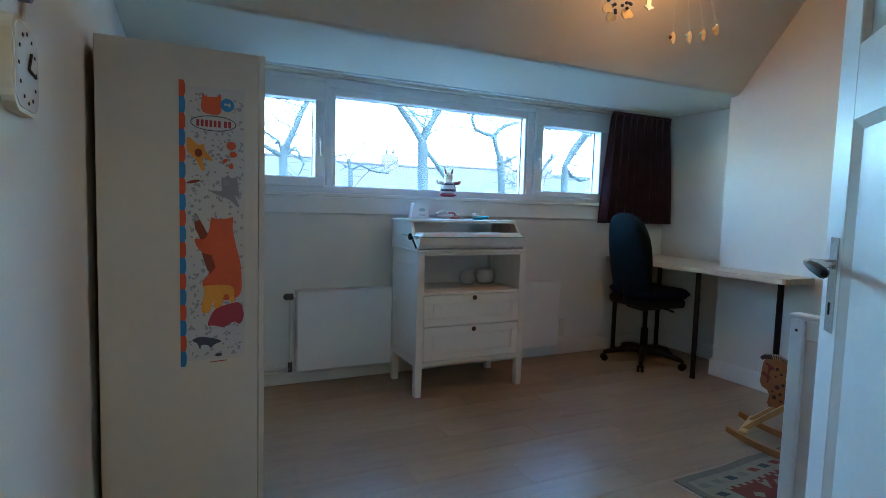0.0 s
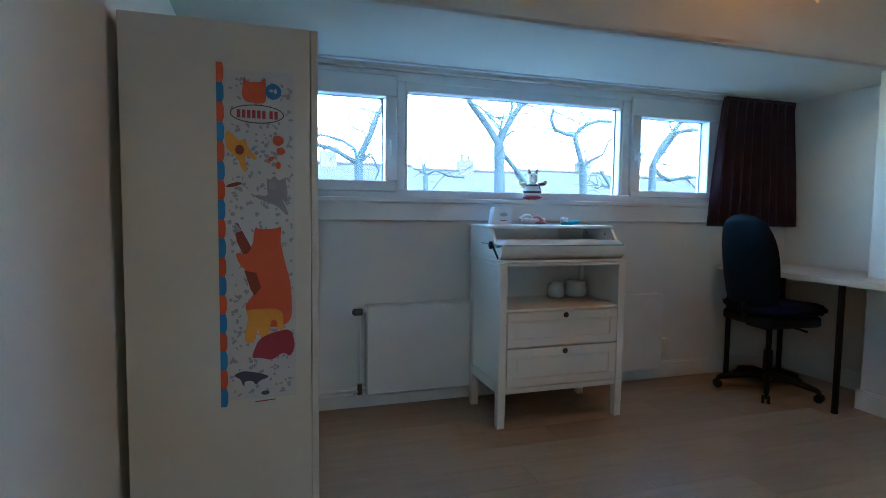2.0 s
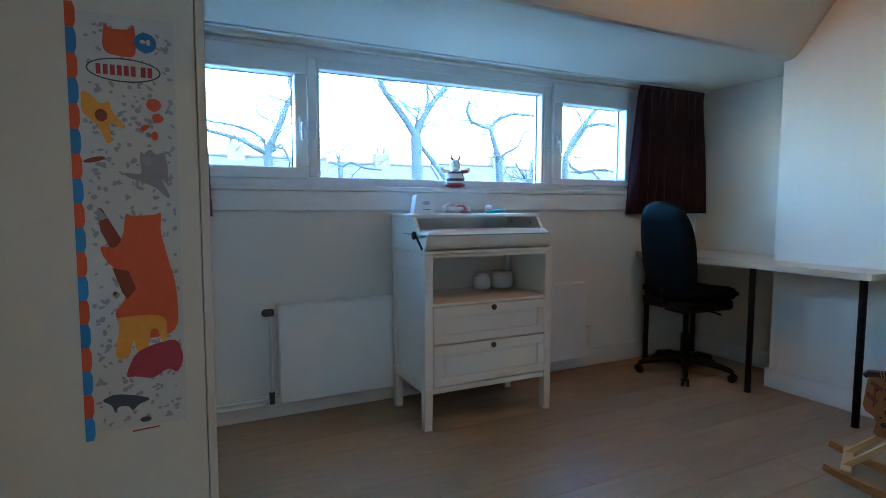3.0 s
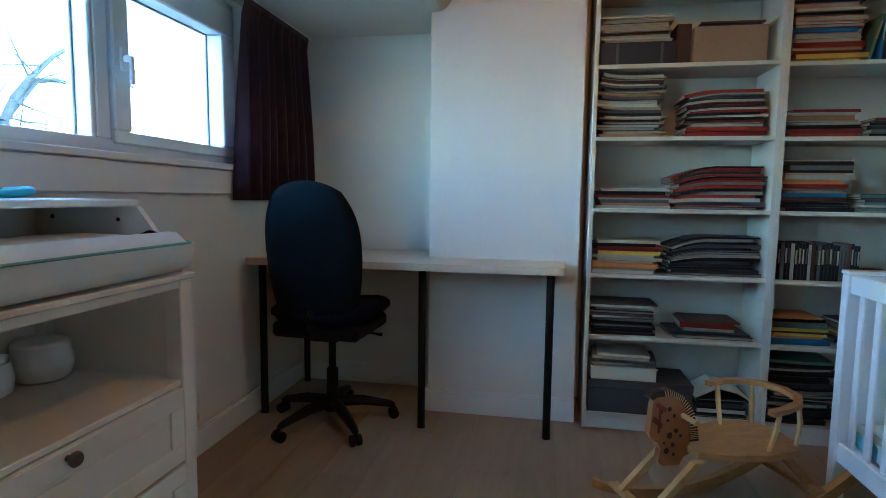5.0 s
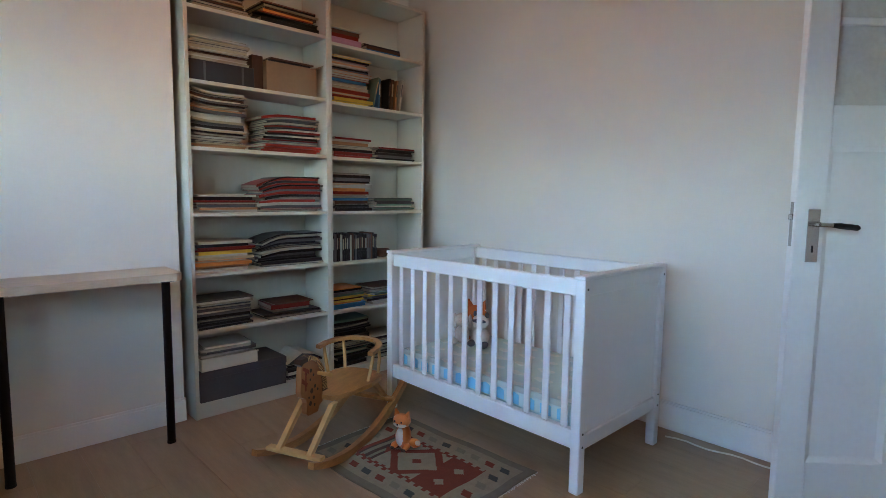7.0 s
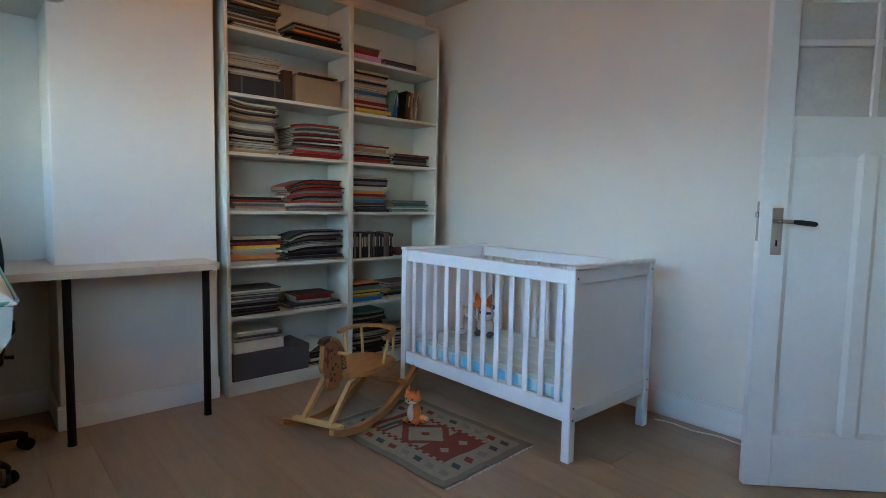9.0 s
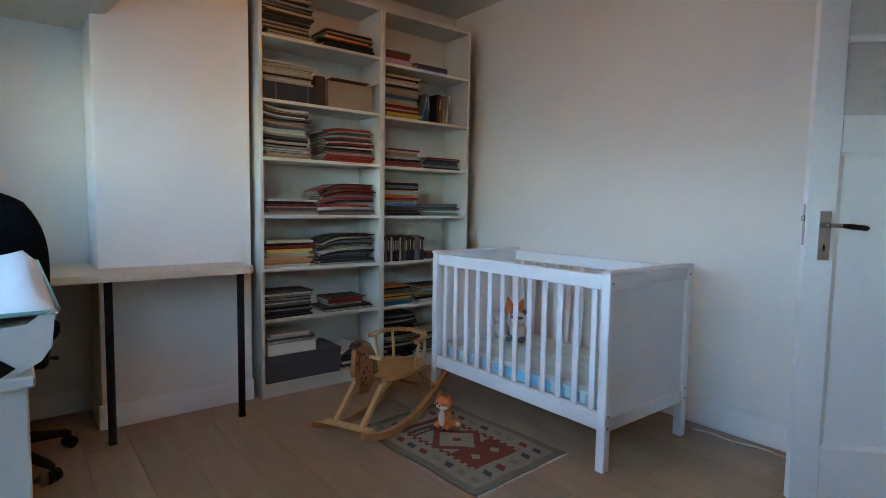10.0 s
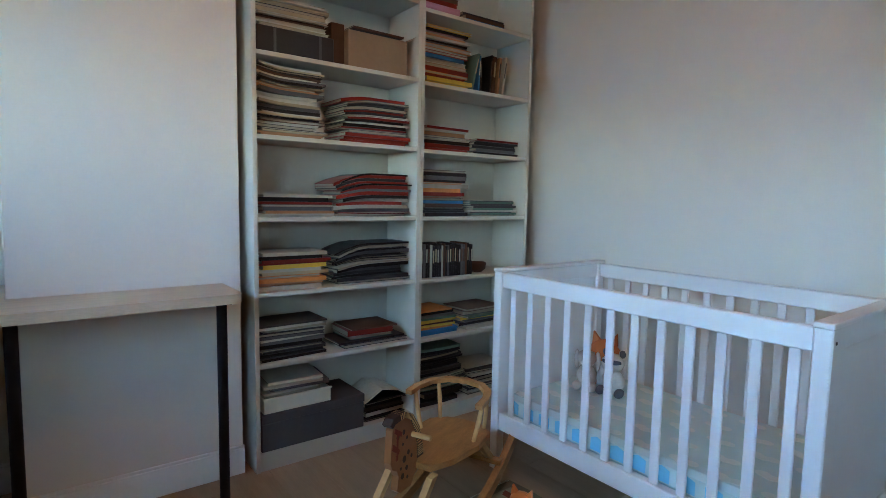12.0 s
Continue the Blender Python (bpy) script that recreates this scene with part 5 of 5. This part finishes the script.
def fox_fig(bm):
    blob(bm, (0, 0.0, 0.062), (0.042, 0.046, 0.066), 14, 0.05, 1, mi=0)
    blob(bm, (0, 0.022, 0.065), (0.027, 0.030, 0.052), 12, 0.0, 2, mi=1)
    blob(bm, (0, 0.012, 0.150), (0.050, 0.042, 0.036), 14, 0.03, 3, mi=0)
    blob(bm, (0, 0.030, 0.136), (0.040, 0.026, 0.018), 12, 0.0, 4, mi=1)
    blob(bm, (0, 0.058, 0.142), (0.005, 0.004, 0.004), 8, mi=2)
    for s in (-1, 1):
        prism(bm, [(s * 0.012, 0.176), (s * 0.044, 0.166), (s * 0.040, 0.206)], 0.004, 0.020, "y", mi=0)
        blob(bm, (s * 0.020, 0.051, 0.155), (0.0045, 0.004, 0.006), 8, mi=2)
        blob(bm, (s * 0.034, 0.026, 0.016), (0.018, 0.034, 0.017), 10, mi=0)
        blob(bm, (s * 0.034, 0.054, 0.010), (0.013, 0.013, 0.010), 8, mi=2)
    blob(bm, (-0.062, -0.012, 0.030), (0.038, 0.022, 0.024), 10, 0.1, 5, mi=0)
    blob(bm, (-0.090, 0.0, 0.040), (0.016, 0.013, 0.013), 8, mi=1)


FXO = mat("fox_rubber_orange", (0.62, 0.17, 0.03), 0.4, vary=0.08)
FXW = mat("fox_rubber_cream", (0.68, 0.55, 0.46), 0.45, vary=0.05)
plush("fox_figure", "orange rubber fox figure sitting on the rug", 2.625, 1.265, 0.0085, 18, [FXO, FXW, DARKW], fox_fig, 0.90)

# ---- rocking horse ----
horse = thing("rocking_horse", "honey-coloured wooden rocking horse chair with spotted head", "rocking horse", pose(2.907, 1.456, 0.0, 0, 0, 114.3))


def run_z(x):
    return (x - 0.05) ** 2 / 1.64


for s in (-1, 1):
    xs = [-0.454 + 0.866 * k / 17 for k in range(18)]
    pr = [(x, run_z(x)) for x in xs] + [(x + (0.008 if x < 0 else -0.004), run_z(x) + 0.042 - 0.014 * max(0.0, min(1.0, (x - 0.02) / 0.36))) for x in reversed(xs)]
    part("runner", prism(bmesh.new(), pr, s * 0.146 - 0.014, s * 0.146 + 0.014, "y"), PINE, horse)
part("cross_bar", bx(0.315, -0.135, run_z(0.335) + 0.032, 0.355, 0.154, run_z(0.335) + 0.050, b=0.004), PALEW, horse)
part("cross_bar", bx(-0.325, -0.154, run_z(-0.305) + 0.040, -0.285, 0.154, run_z(-0.305) + 0.060, b=0.004), PINE, horse)
for s in (-1, 1):
    bm = prism(bmesh.new(), [(0.318, 0.098), (0.350, 0.098), (0.175, 0.262), (0.135, 0.262)], s * 0.080 - 0.012 + 0.008, s * 0.080 + 0.020, "y")
    part("leg", bm, PALEW, horse)
    bm = prism(bmesh.new(), [(-0.322, 0.136), (-0.290, 0.136), (-0.160, 0.262), (-0.200, 0.262)], s * 0.098 - 0.011, s * 0.098 + 0.011, "y")
    part("leg", bm, PINE, horse)
seat_pts = [(0.13, -0.07), (0.13, 0.07), (0.06, 0.115), (-0.06, 0.145), (-0.16, 0.135), (-0.20, 0.08), (-0.21, 0.0), (-0.20, -0.08), (-0.16, -0.135), (-0.06, -0.145), (0.06, -0.115)]
part("seat", prism(bmesh.new(), [(x * 1.22 - 0.02, y) for x, y in seat_pts], 0.262, 0.284, "z"), PINE, horse)
SB = -0.108                     # how far the arm hoop stands behind the seat centre
hoop = [(0.045, 0.160, 0.452), (-0.03, 0.158, 0.458), (-0.11, 0.135, 0.462), (-0.17, 0.08, 0.464), (-0.19, 0.0, 0.465), (-0.17, -0.08, 0.464), (-0.11, -0.135, 0.462), (-0.03, -0.158, 0.458), (0.045, -0.160, 0.452)]
bm = bmesh.new()
rings = []
for i, p in enumerate(hoop):
    d = (Vector(hoop[min(i + 1, 8)]) - Vector(hoop[max(i - 1, 0)])).normalized()
    o = Vector((d.y, -d.x, 0)).normalized()
    rings.append([bm.verts.new(Vector((p[0] * 0.88 + SB, p[1] * 0.94, p[2] - 0.016)) + o * a + Vector((0, 0, b))) for a, b in ((-0.014, -0.009), (0.014, -0.009), (0.014, 0.009), (-0.014, 0.009))])
for r0, r1 in zip(rings, rings[1:]):
    for k in range(4):
        bm.faces.new((r0[k], r0[(k + 1) % 4], r1[(k + 1) % 4], r1[k]))
bm.faces.new(rings[0][::-1])
bm.faces.new(rings[-1])
part("arm_hoop", bm, PINE, horse)
for x, y, tx, ty in ((0.0, 0.115, -0.005, 0.155), (0.0, -0.115, -0.005, -0.155), (-0.13, 0.10, -0.14, 0.112), (-0.13, -0.10, -0.14, -0.112)):
    smooth(part("spindle", tube(bmesh.new(), [(x + SB, y, 0.284), ((x + tx) / 2 + SB, (y + ty) / 2, 0.37), (tx * 0.88 + SB, ty * 0.94, 0.436)], [0.008, 0.0095, 0.007], 8), PALEW, horse))
head = [(0.236, 0.436), (0.241, 0.385), (0.2455, 0.331), (0.236, 0.307), (0.2095, 0.292), (0.198, 0.268), (0.206, 0.222), (0.191, 0.208), (0.1195, 0.204), (0.1045, 0.230), (0.082, 0.240), (0.082, 0.326), (0.097, 0.388), (0.127, 0.441), (0.168, 0.463), (0.2245, 0.460)]
hd = part("head", prism(bmesh.new(), head, -0.013, 0.013, "y"), mat("head_wood", (0.33, 0.125, 0.038), 0.4, vary=0.15), horse)
hd.location = (0.05, 0, 0.012)
crest = [(0.253, 0.460), (0.236, 0.4765), (0.172, 0.481), (0.1195, 0.4555), (0.0745, 0.398), (0.052, 0.326), (0.047, 0.286)]
inner = [(0.240, 0.447), (0.2245, 0.457), (0.168, 0.460), (0.129, 0.438), (0.099, 0.387), (0.084, 0.326), (0.084, 0.286)]
part("mane", prism(bmesh.new(), crest + inner[::-1], -0.017, 0.017, "y"), DARKW, hd, "dark brown mane")
bm = bmesh.new()
for k in range(26):
    f = 1.6 + k * 0.165
    i = int(f)
    q = []
    for line, order in ((crest, (0.0, 0.055)), (inner, (0.055, 0.0))):
        for d in order:
            p0, p1 = Vector(line[min(i, 5)]), Vector(line[min(i, 5) + 1])
            q.append(tuple(p0.lerp(p1, min(1.0, f - i + d))))
    prism(bm, q, -0.0185, 0.0185, "y")
part("mane_stripes", bm, PALEW, hd)
rg = random.Random(3)
for s in (-1, 1):
    for x, z, r in ((0.205, 0.405, 0.009), (0.17, 0.41, 0.008), (0.15, 0.385, 0.006), (0.175, 0.37, 0.005), (0.14, 0.33, 0.008), (0.165, 0.315, 0.011), (0.12, 0.31, 0.006), (0.15, 0.28, 0.008), (0.175, 0.26, 0.010), (0.145, 0.245, 0.006), (0.185, 0.29, 0.005)):
        part("painted_spot", prism(bmesh.new(), oval(x, z, r, r * 1.1, 10), s * 0.0128, s * 0.0140, "y"), DARKW, hd)
    for q in ([(0.222, 0.44), (0.226, 0.425), (0.186, 0.40), (0.182, 0.415)], [(0.232, 0.392), (0.238, 0.372), (0.20, 0.345), (0.195, 0.36)], [(0.212, 0.42), (0.203, 0.424), (0.205, 0.33), (0.214, 0.328)]):
        part("bridle", prism(bmesh.new(), q, s * 0.0128, s * 0.0150, "y"), CH_N, hd, "reddish brown bridle")
smooth(part("grip_bar", tube(bmesh.new(), [(0.165, -0.085, 0.395), (0.165, 0.085, 0.395)], 0.009, 10), PALEW, horse))

# ---- cable on the floor by the south wall ----
pts = [(1.33 + 0.05 * k, S + 0.075 + 0.012 * math.sin(k * 1.3) + 0.004 * k, 0.0055) for k in range(11)]
smooth(solid("floor_cable", tube(bmesh.new(), pts, 0.004, 6), CREAM, "pale cable lying along the baseboard", "cable"))

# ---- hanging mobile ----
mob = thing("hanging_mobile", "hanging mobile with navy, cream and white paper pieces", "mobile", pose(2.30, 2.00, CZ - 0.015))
MOBC = mat("mobile_cream", (0.72, 0.58, 0.30), 0.5)
MOBN = mat("mobile_navy", (0.03, 0.04, 0.10), 0.4)
MOBW = mat("mobile_white", (0.75, 0.78, 0.78), 0.5)
MOBB = mat("mobile_blue", (0.25, 0.42, 0.50), 0.5)
# glowing bulb and its socket are unseen additions to the mobile
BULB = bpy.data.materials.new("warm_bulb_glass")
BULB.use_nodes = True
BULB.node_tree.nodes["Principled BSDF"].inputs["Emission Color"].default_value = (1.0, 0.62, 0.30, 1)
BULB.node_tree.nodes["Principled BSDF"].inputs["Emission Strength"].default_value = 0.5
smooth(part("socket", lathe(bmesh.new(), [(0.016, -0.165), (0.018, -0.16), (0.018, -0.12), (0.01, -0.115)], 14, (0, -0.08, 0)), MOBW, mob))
smooth(part("bulb", lathe(bmesh.new(), [(0.004, -0.305), (0.020, -0.298), (0.030, -0.275), (0.026, -0.245), (0.014, -0.22)], 16, (0, -0.02, 0.12)), BULB, mob, "assumed warm glass bulb, out of view"))
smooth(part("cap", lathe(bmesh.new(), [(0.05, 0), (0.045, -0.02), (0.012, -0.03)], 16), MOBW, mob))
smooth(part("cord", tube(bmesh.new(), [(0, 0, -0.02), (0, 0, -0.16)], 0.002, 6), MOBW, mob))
for a in (20, 110):
    c, s = math.cos(radians(a)), math.sin(radians(a))
    smooth(part("cross_rod", tube(bmesh.new(), [(-0.33 * c, -0.33 * s, -0.17), (0, 0, -0.16), (0.33 * c, 0.33 * s, -0.17)], 0.003, 6), PALEW, mob))
rg = random.Random(9)
for x, y, z, m1, m2, kind in ((-0.32, 0.14, -0.44, MOBC, MOBN, 0), (-0.27, 0.17, -0.47, MOBC, MOBN, 0), (-0.20, 0.13, -0.45, MOBC, MOBN, 0), (-0.07, 0.11, -0.42, MOBW, MOBB, 1), (0.26, 0.24, -0.47, MOBC, DARKW, 2), (0.32, 0.18, -0.47, MOBC, MOBB, 2), (0.36, 0.12, -0.47, MOBC, MOBB, 2), (0.40, 0.07, -0.45, MOBC, MOBC, 2)):
    th = part("thread", tube(bmesh.new(), [(x * 0.6, y * 0.6, -0.168), (x, y, z + 0.03)], 0.0008, 4), MOBW, mob)
    if kind == 0:
        part("figure", prism(bmesh.new(), oval(x, z, 0.034, 0.026, 10, 0.5, x * 20), y - 0.004, y + 0.004, "y"), m1, mob)
        for k in range(5):
            part("bead", blob(bmesh.new(), (x + rg.uniform(-0.05, 0.05), y - 0.01, z + 0.03 + rg.uniform(-0.01, 0.03)), (0.011, 0.008, 0.009), 8), m2, mob)
    elif kind == 1:
        part("figure", prism(bmesh.new(), [(x - 0.018, z + 0.07), (x + 0.014, z + 0.07), (x + 0.012, z + 0.03), (x + 0.038, z + 0.022), (x + 0.01, z + 0.012), (x, z), (x - 0.012, z + 0.012), (x - 0.034, z + 0.022), (x - 0.016, z + 0.03)], y - 0.004, y + 0.004, "y"), m1, mob)
    else:
        part("figure", prism(bmesh.new(), oval(x, z, 0.016, 0.032 + 0.03 * (x > 0.5), 10, 0.3, x * 9), y - 0.004, y + 0.004, "y"), m1, mob)
        part("bead", blob(bmesh.new(), (x - 0.02, y, z + 0.0), (0.014, 0.006, 0.012), 8), m2, mob)

# ---- outside ----
GZ = -6.0
solid("ground", bx(-400, -400, GZ - 0.2, 400, 900, GZ, b=0), GRASS, "grey-green ground of gardens and street", "ground", kind="structure")
solid("house_wall_below", bx(-12, N + T + 0.002, GZ, 12, N + T + 0.3, -0.06, b=0), BRICKM, "brick wall of the house below the window", "wall", kind="structure")


def limb(bm, p, d, length, r, depth, rg, gnarl=0.35):
    """One bough that tapers, wanders and splits."""
    pts, rad = [p.copy()], [r]
    n = max(3, int(length / 0.35))
    for k in range(n):
        d = (d + Vector((rg.uniform(-1, 1), rg.uniform(-1, 1), rg.uniform(-0.6, 0.9))) * gnarl * 0.5).normalized()
        p = p + d * length / n
        pts.append(p.copy())
        rad.append(r * (1 - 0.62 * (k + 1) / n))
    tube(bm, pts, rad, 6 if r > 0.05 else 4)
    if depth > 0:
        for k in range(1, n + 1):
            if rg.random() < (0.62 if depth > 1 else 0.4):
                o = Vector((rg.uniform(-1, 1), rg.uniform(-1, 1), rg.uniform(-0.35, 0.8))).normalized()
                limb(bm, pts[k], (d * 0.35 + o).normalized(), length * rg.uniform(0.35, 0.62), max(rad[k] * 0.62, 0.008), depth - 1, rg, gnarl)


def tree(base, fork, arms, seed, label, r=0.15):
    """Bare tree: trunk up to its fork, pruned arms from there, twigs on the arms."""
    t = thing("bare_tree", label, "tree")
    rg = random.Random(seed)
    base, fork = Vector(base), Vector(fork)
    mid = (base + fork) / 2 + Vector((0.15, 0, 0))
    smooth(part("trunk", tube(bmesh.new(), [base, mid, fork], [r * 1.5, r * 1.15, r], 10), BARK, t), 60)
    bm = bmesh.new()
    for a, rr, twigs in arms:
        pts = [fork + Vector(q) for q in ((0, 0, 0), *a)]
        tube(bm, pts, [rr * (1 - 0.45 * k / (len(pts) - 1)) for k in range(len(pts))], 8)
        for p0, p1 in zip(pts, pts[1:]):
            for k in range(twigs + 1):
                p = p0.lerp(p1, rg.random())
                limb(bm, p, Vector((rg.uniform(-1, 1), rg.uniform(-0.5, 0.5), rg.uniform(-0.25, 0.7))).normalized(), rg.uniform(0.5, 1.3), rr * 0.32, 2, rg)
    smooth(part("crown", bm, BARK, t), 60)


tree((4.81, 11, GZ), (4.78, 11, 2.61), [([(-0.22, 0, 0.32), (-0.47, 0, 0.61), (-0.65, 0, 0.82), (-0.79, 0, 1.08), (-0.90, 0, 1.43)], 0.085, 1), ([(0.13, 0, 0.32), (0.30, 0, 0.61), (0.49, 0, 0.86), (0.73, 0, 1.13), (0.96, 0, 1.43)], 0.085, 1), ([(0.21, 0, 0.47), (0.28, 0, 0.79), (0.25, 0, 1.08)], 0.050, 0)], 3, "bare pollarded street tree with a forked trunk", 0.115)
tree((5.95, 11, GZ), (5.52, 11, 1.72), [([(-0.28, 0, 0.32), (-0.61, 0, 0.68), (-0.71, 0, 0.86)], 0.070, 0)], 5, "bare leaning tree stem beside the forked tree", 0.080)
tree((7.03, 11, GZ), (6.81, 11, 2.25), [([(-0.14, 0, 0.36), (-0.23, 0, 0.64), (-0.46, 0, 0.68), (-0.72, 0, 0.76), (-0.82, 0, 0.97), (-0.76, 0, 1.21)], 0.065, 1), ([(-0.23, 0, 0.64), (-0.11, 0, 0.79), (0.08, 0, 0.91), (0.36, 0, 1.01), (0.68, 0, 1.01), (1.04, 0, 1.01), (1.39, 0, 0.93)], 0.055, 1), ([(0.25, 0, 0.15), (0.52, 0, 0.28), (0.65, 0, 0.58), (0.93, 0, 0.75)], 0.040, 1)], 7, "bare street tree with two arching limbs", 0.085)
tree((7.89, 11, GZ), (7.67, 11, 1.68), [([(-0.21, 0, 0.24), (-0.43, 0, 0.50)], 0.045, 3), ([(0.22, 0, 0.43), (0.50, 0, 0.72), (0.62, 0, 0.93)], 0.060, 3), ([(0.04, 0, 0.29), (0.07, 0, 0.64)], 0.040, 3)], 9, "bare bushy tree with dense fine twigs", 0.070)
tree((1.73, 11, GZ), (1.81, 11, 2.11), [([(0.13, 0, 0.36), (0.26, 0, 0.64), (0.35, 0, 0.90), (0.49, 0, 1.15), (0.42, 0, 1.36), (0.46, 0, 1.58), (0.56, 0, 1.93)], 0.070, 1), ([(-0.22, 0, 0.11), (-0.45, 0, 0.25), (-0.73, 0, 0.32), (-1.05, 0, 0.39), (-1.44, 0, 0.43), (-1.87, 0, 0.57)], 0.050, 1), ([(-0.08, 0, 0.29), (-0.30, 0, 0.43), (-0.58, 0, 0.50), (-0.94, 0, 0.54), (-1.37, 0, 0.64)], 0.035, 1), ([(0.24, 0, 0.21), (0.35, 0, 0.00), (0.42, 0, -0.14)], 0.045, 1), ([(0.20, 0, 0.57), (-0.08, 0, 0.68), (-0.22, 0, 0.82)], 0.030, 1)], 12, "bare tree with long low boughs", 0.085)
tree((3.23, 11, GZ), (3.17, 11, 1.92), [([(-0.05, 0, 0.19), (-0.10, 0, 0.33), (-0.30, 0, 0.26), (-0.51, 0, 0.33)], 0.030, 1), ([(0.21, 0, 0.12), (0.49, 0, 0.01), (0.85, 0, -0.02)], 0.030, 2), ([(-0.01, 0, 0.26), (0.13, 0, 0.44), (0.35, 0, 0.48)], 0.025, 1)], 15, "small bare tree with fine twigs", 0.050)
tree((8.67, 11, GZ), (8.67, 11, 2.32), [([(0.22, 0, 0.43), (0.49, 0, 0.76), (0.79, 0, 1.08), (1.06, 0, 1.34), (1.44, 0, 1.58)], 0.075, 1), ([(0.65, 0, 0.79), (1.08, 0, 0.90), (1.55, 0, 0.86), (1.94, 0, 1.04), (2.39, 0, 1.17), (3.01, 0, 1.15)], 0.055, 1), ([(0.22, 0, -0.21), (0.49, 0, -0.32), (0.86, 0, -0.25), (1.26, 0, -0.22), (1.79, 0, -0.32), (2.41, 0, -0.36)], 0.050, 1)], 18, "bare tree with two long sideways boughs", 0.090)


def house(x0, x1, y, ridge, seed):
    t = thing("terraced_house", "brick terraced house with tiled roof and chimney", "house", group="houses across the gardens")
    eave = ridge - 3.6
    part("wall", bx(x0, y, GZ, x1, y + 9, eave, b=0), BRICKM, t)
    prof = [(y - 0.4, eave - 0.1), (y + 4.5, ridge), (y + 9.4, eave - 0.1), (y + 9.4, eave + 0.1), (y + 4.5, ridge + 0.25), (y - 0.4, eave + 0.1)]
    rf = part("roof", prism(bmesh.new(), prof, x0 - 0.02, x1 - 0.03, "x"), TILE, t)
    part("ridge", tube(bmesh.new(), [(x0, y + 4.5, ridge + 0.25), (x1 - 0.05, y + 4.5, ridge + 0.25)], 0.14, 8), TILE, rf)
    cx = x0 + (x1 - x0) * (0.25 + 0.5 * (seed % 3) / 2)
    part("chimney", bx(cx - 0.55, y + 4.1, ridge - 0.5, cx + 0.55, y + 5.0, ridge + 1.05, b=0.03), BRICKM, rf)
    for k in (-0.25, 0.25):
        part("chimney_pot", lathe(bmesh.new(), [(0.14, 0), (0.12, 0.35), (0.15, 0.4)], 10, (cx + k, y + 4.55, ridge + 1.05)), TILE, rf)
    for k in range(3):
        wx = x0 + (k + 0.5) * (x1 - x0) / 3
        for z in (GZ + 1.0, GZ + 3.9):
            w = part("window", bx(wx - 0.75, y - 0.05, z, wx + 0.75, y + 0.02, z + 1.5, b=0.01), UPVC, t)
            part("pane", bx(wx - 0.65, y - 0.06, z + 0.1, wx + 0.65, y - 0.051, z + 1.4, b=0), DGREY, w)


for k in range(9):
    house(-22 + k * 8.0, -14 + k * 8.0, 34, 3.95 + 0.2 * (k % 2), k)

# ---- laminate floor, board by board ----
floor_ob = solid("floor", bx(W - 0.02, S - 0.19, -0.06, E + 0.02, N + 0.02, -0.008, b=0), GAP, "brown beige wood laminate floor", "floor", kind="structure")
FW, FL = 0.193, 1.285
meshes = {}


def board(x0, x1, y0, y1):
    key = (round(x1 - x0, 3), round(y1 - y0, 3))
    if key not in meshes:
        bm = bx(0, 0, -0.008, key[0], key[1], 0.0, b=0.0005)
        me = bpy.data.meshes.new("board")
        bmesh.ops.recalc_face_normals(bm, faces=bm.faces)
        bm.to_mesh(me)
        bm.free()
        me.materials.append(FLOORM)
        meshes[key] = me
    o = new("board", meshes[key])
    o.location = (x0, y0, 0)
    o.parent = floor_ob


row, y = 0, S - 0.13 - 0.06
while y < N - 0.001:
    y1 = min(y + FW, N)
    x = W - FL * ((row * 0.37) % 1.0)
    while x < E:
        a, b = max(x, W), min(x + FL, E)
        if b - a > 0.02:
            board(a, b - 0.0006, y, y1 - 0.0006)
        x += FL
    y = y1
    row += 1
solid("floor_landing", bx(-0.42, -1.62, -0.05, 1.32, S - 0.13 - 0.0605, 0.0, b=0.001), FLOORM, "brown wood floor of the landing", "floor", kind="structure")
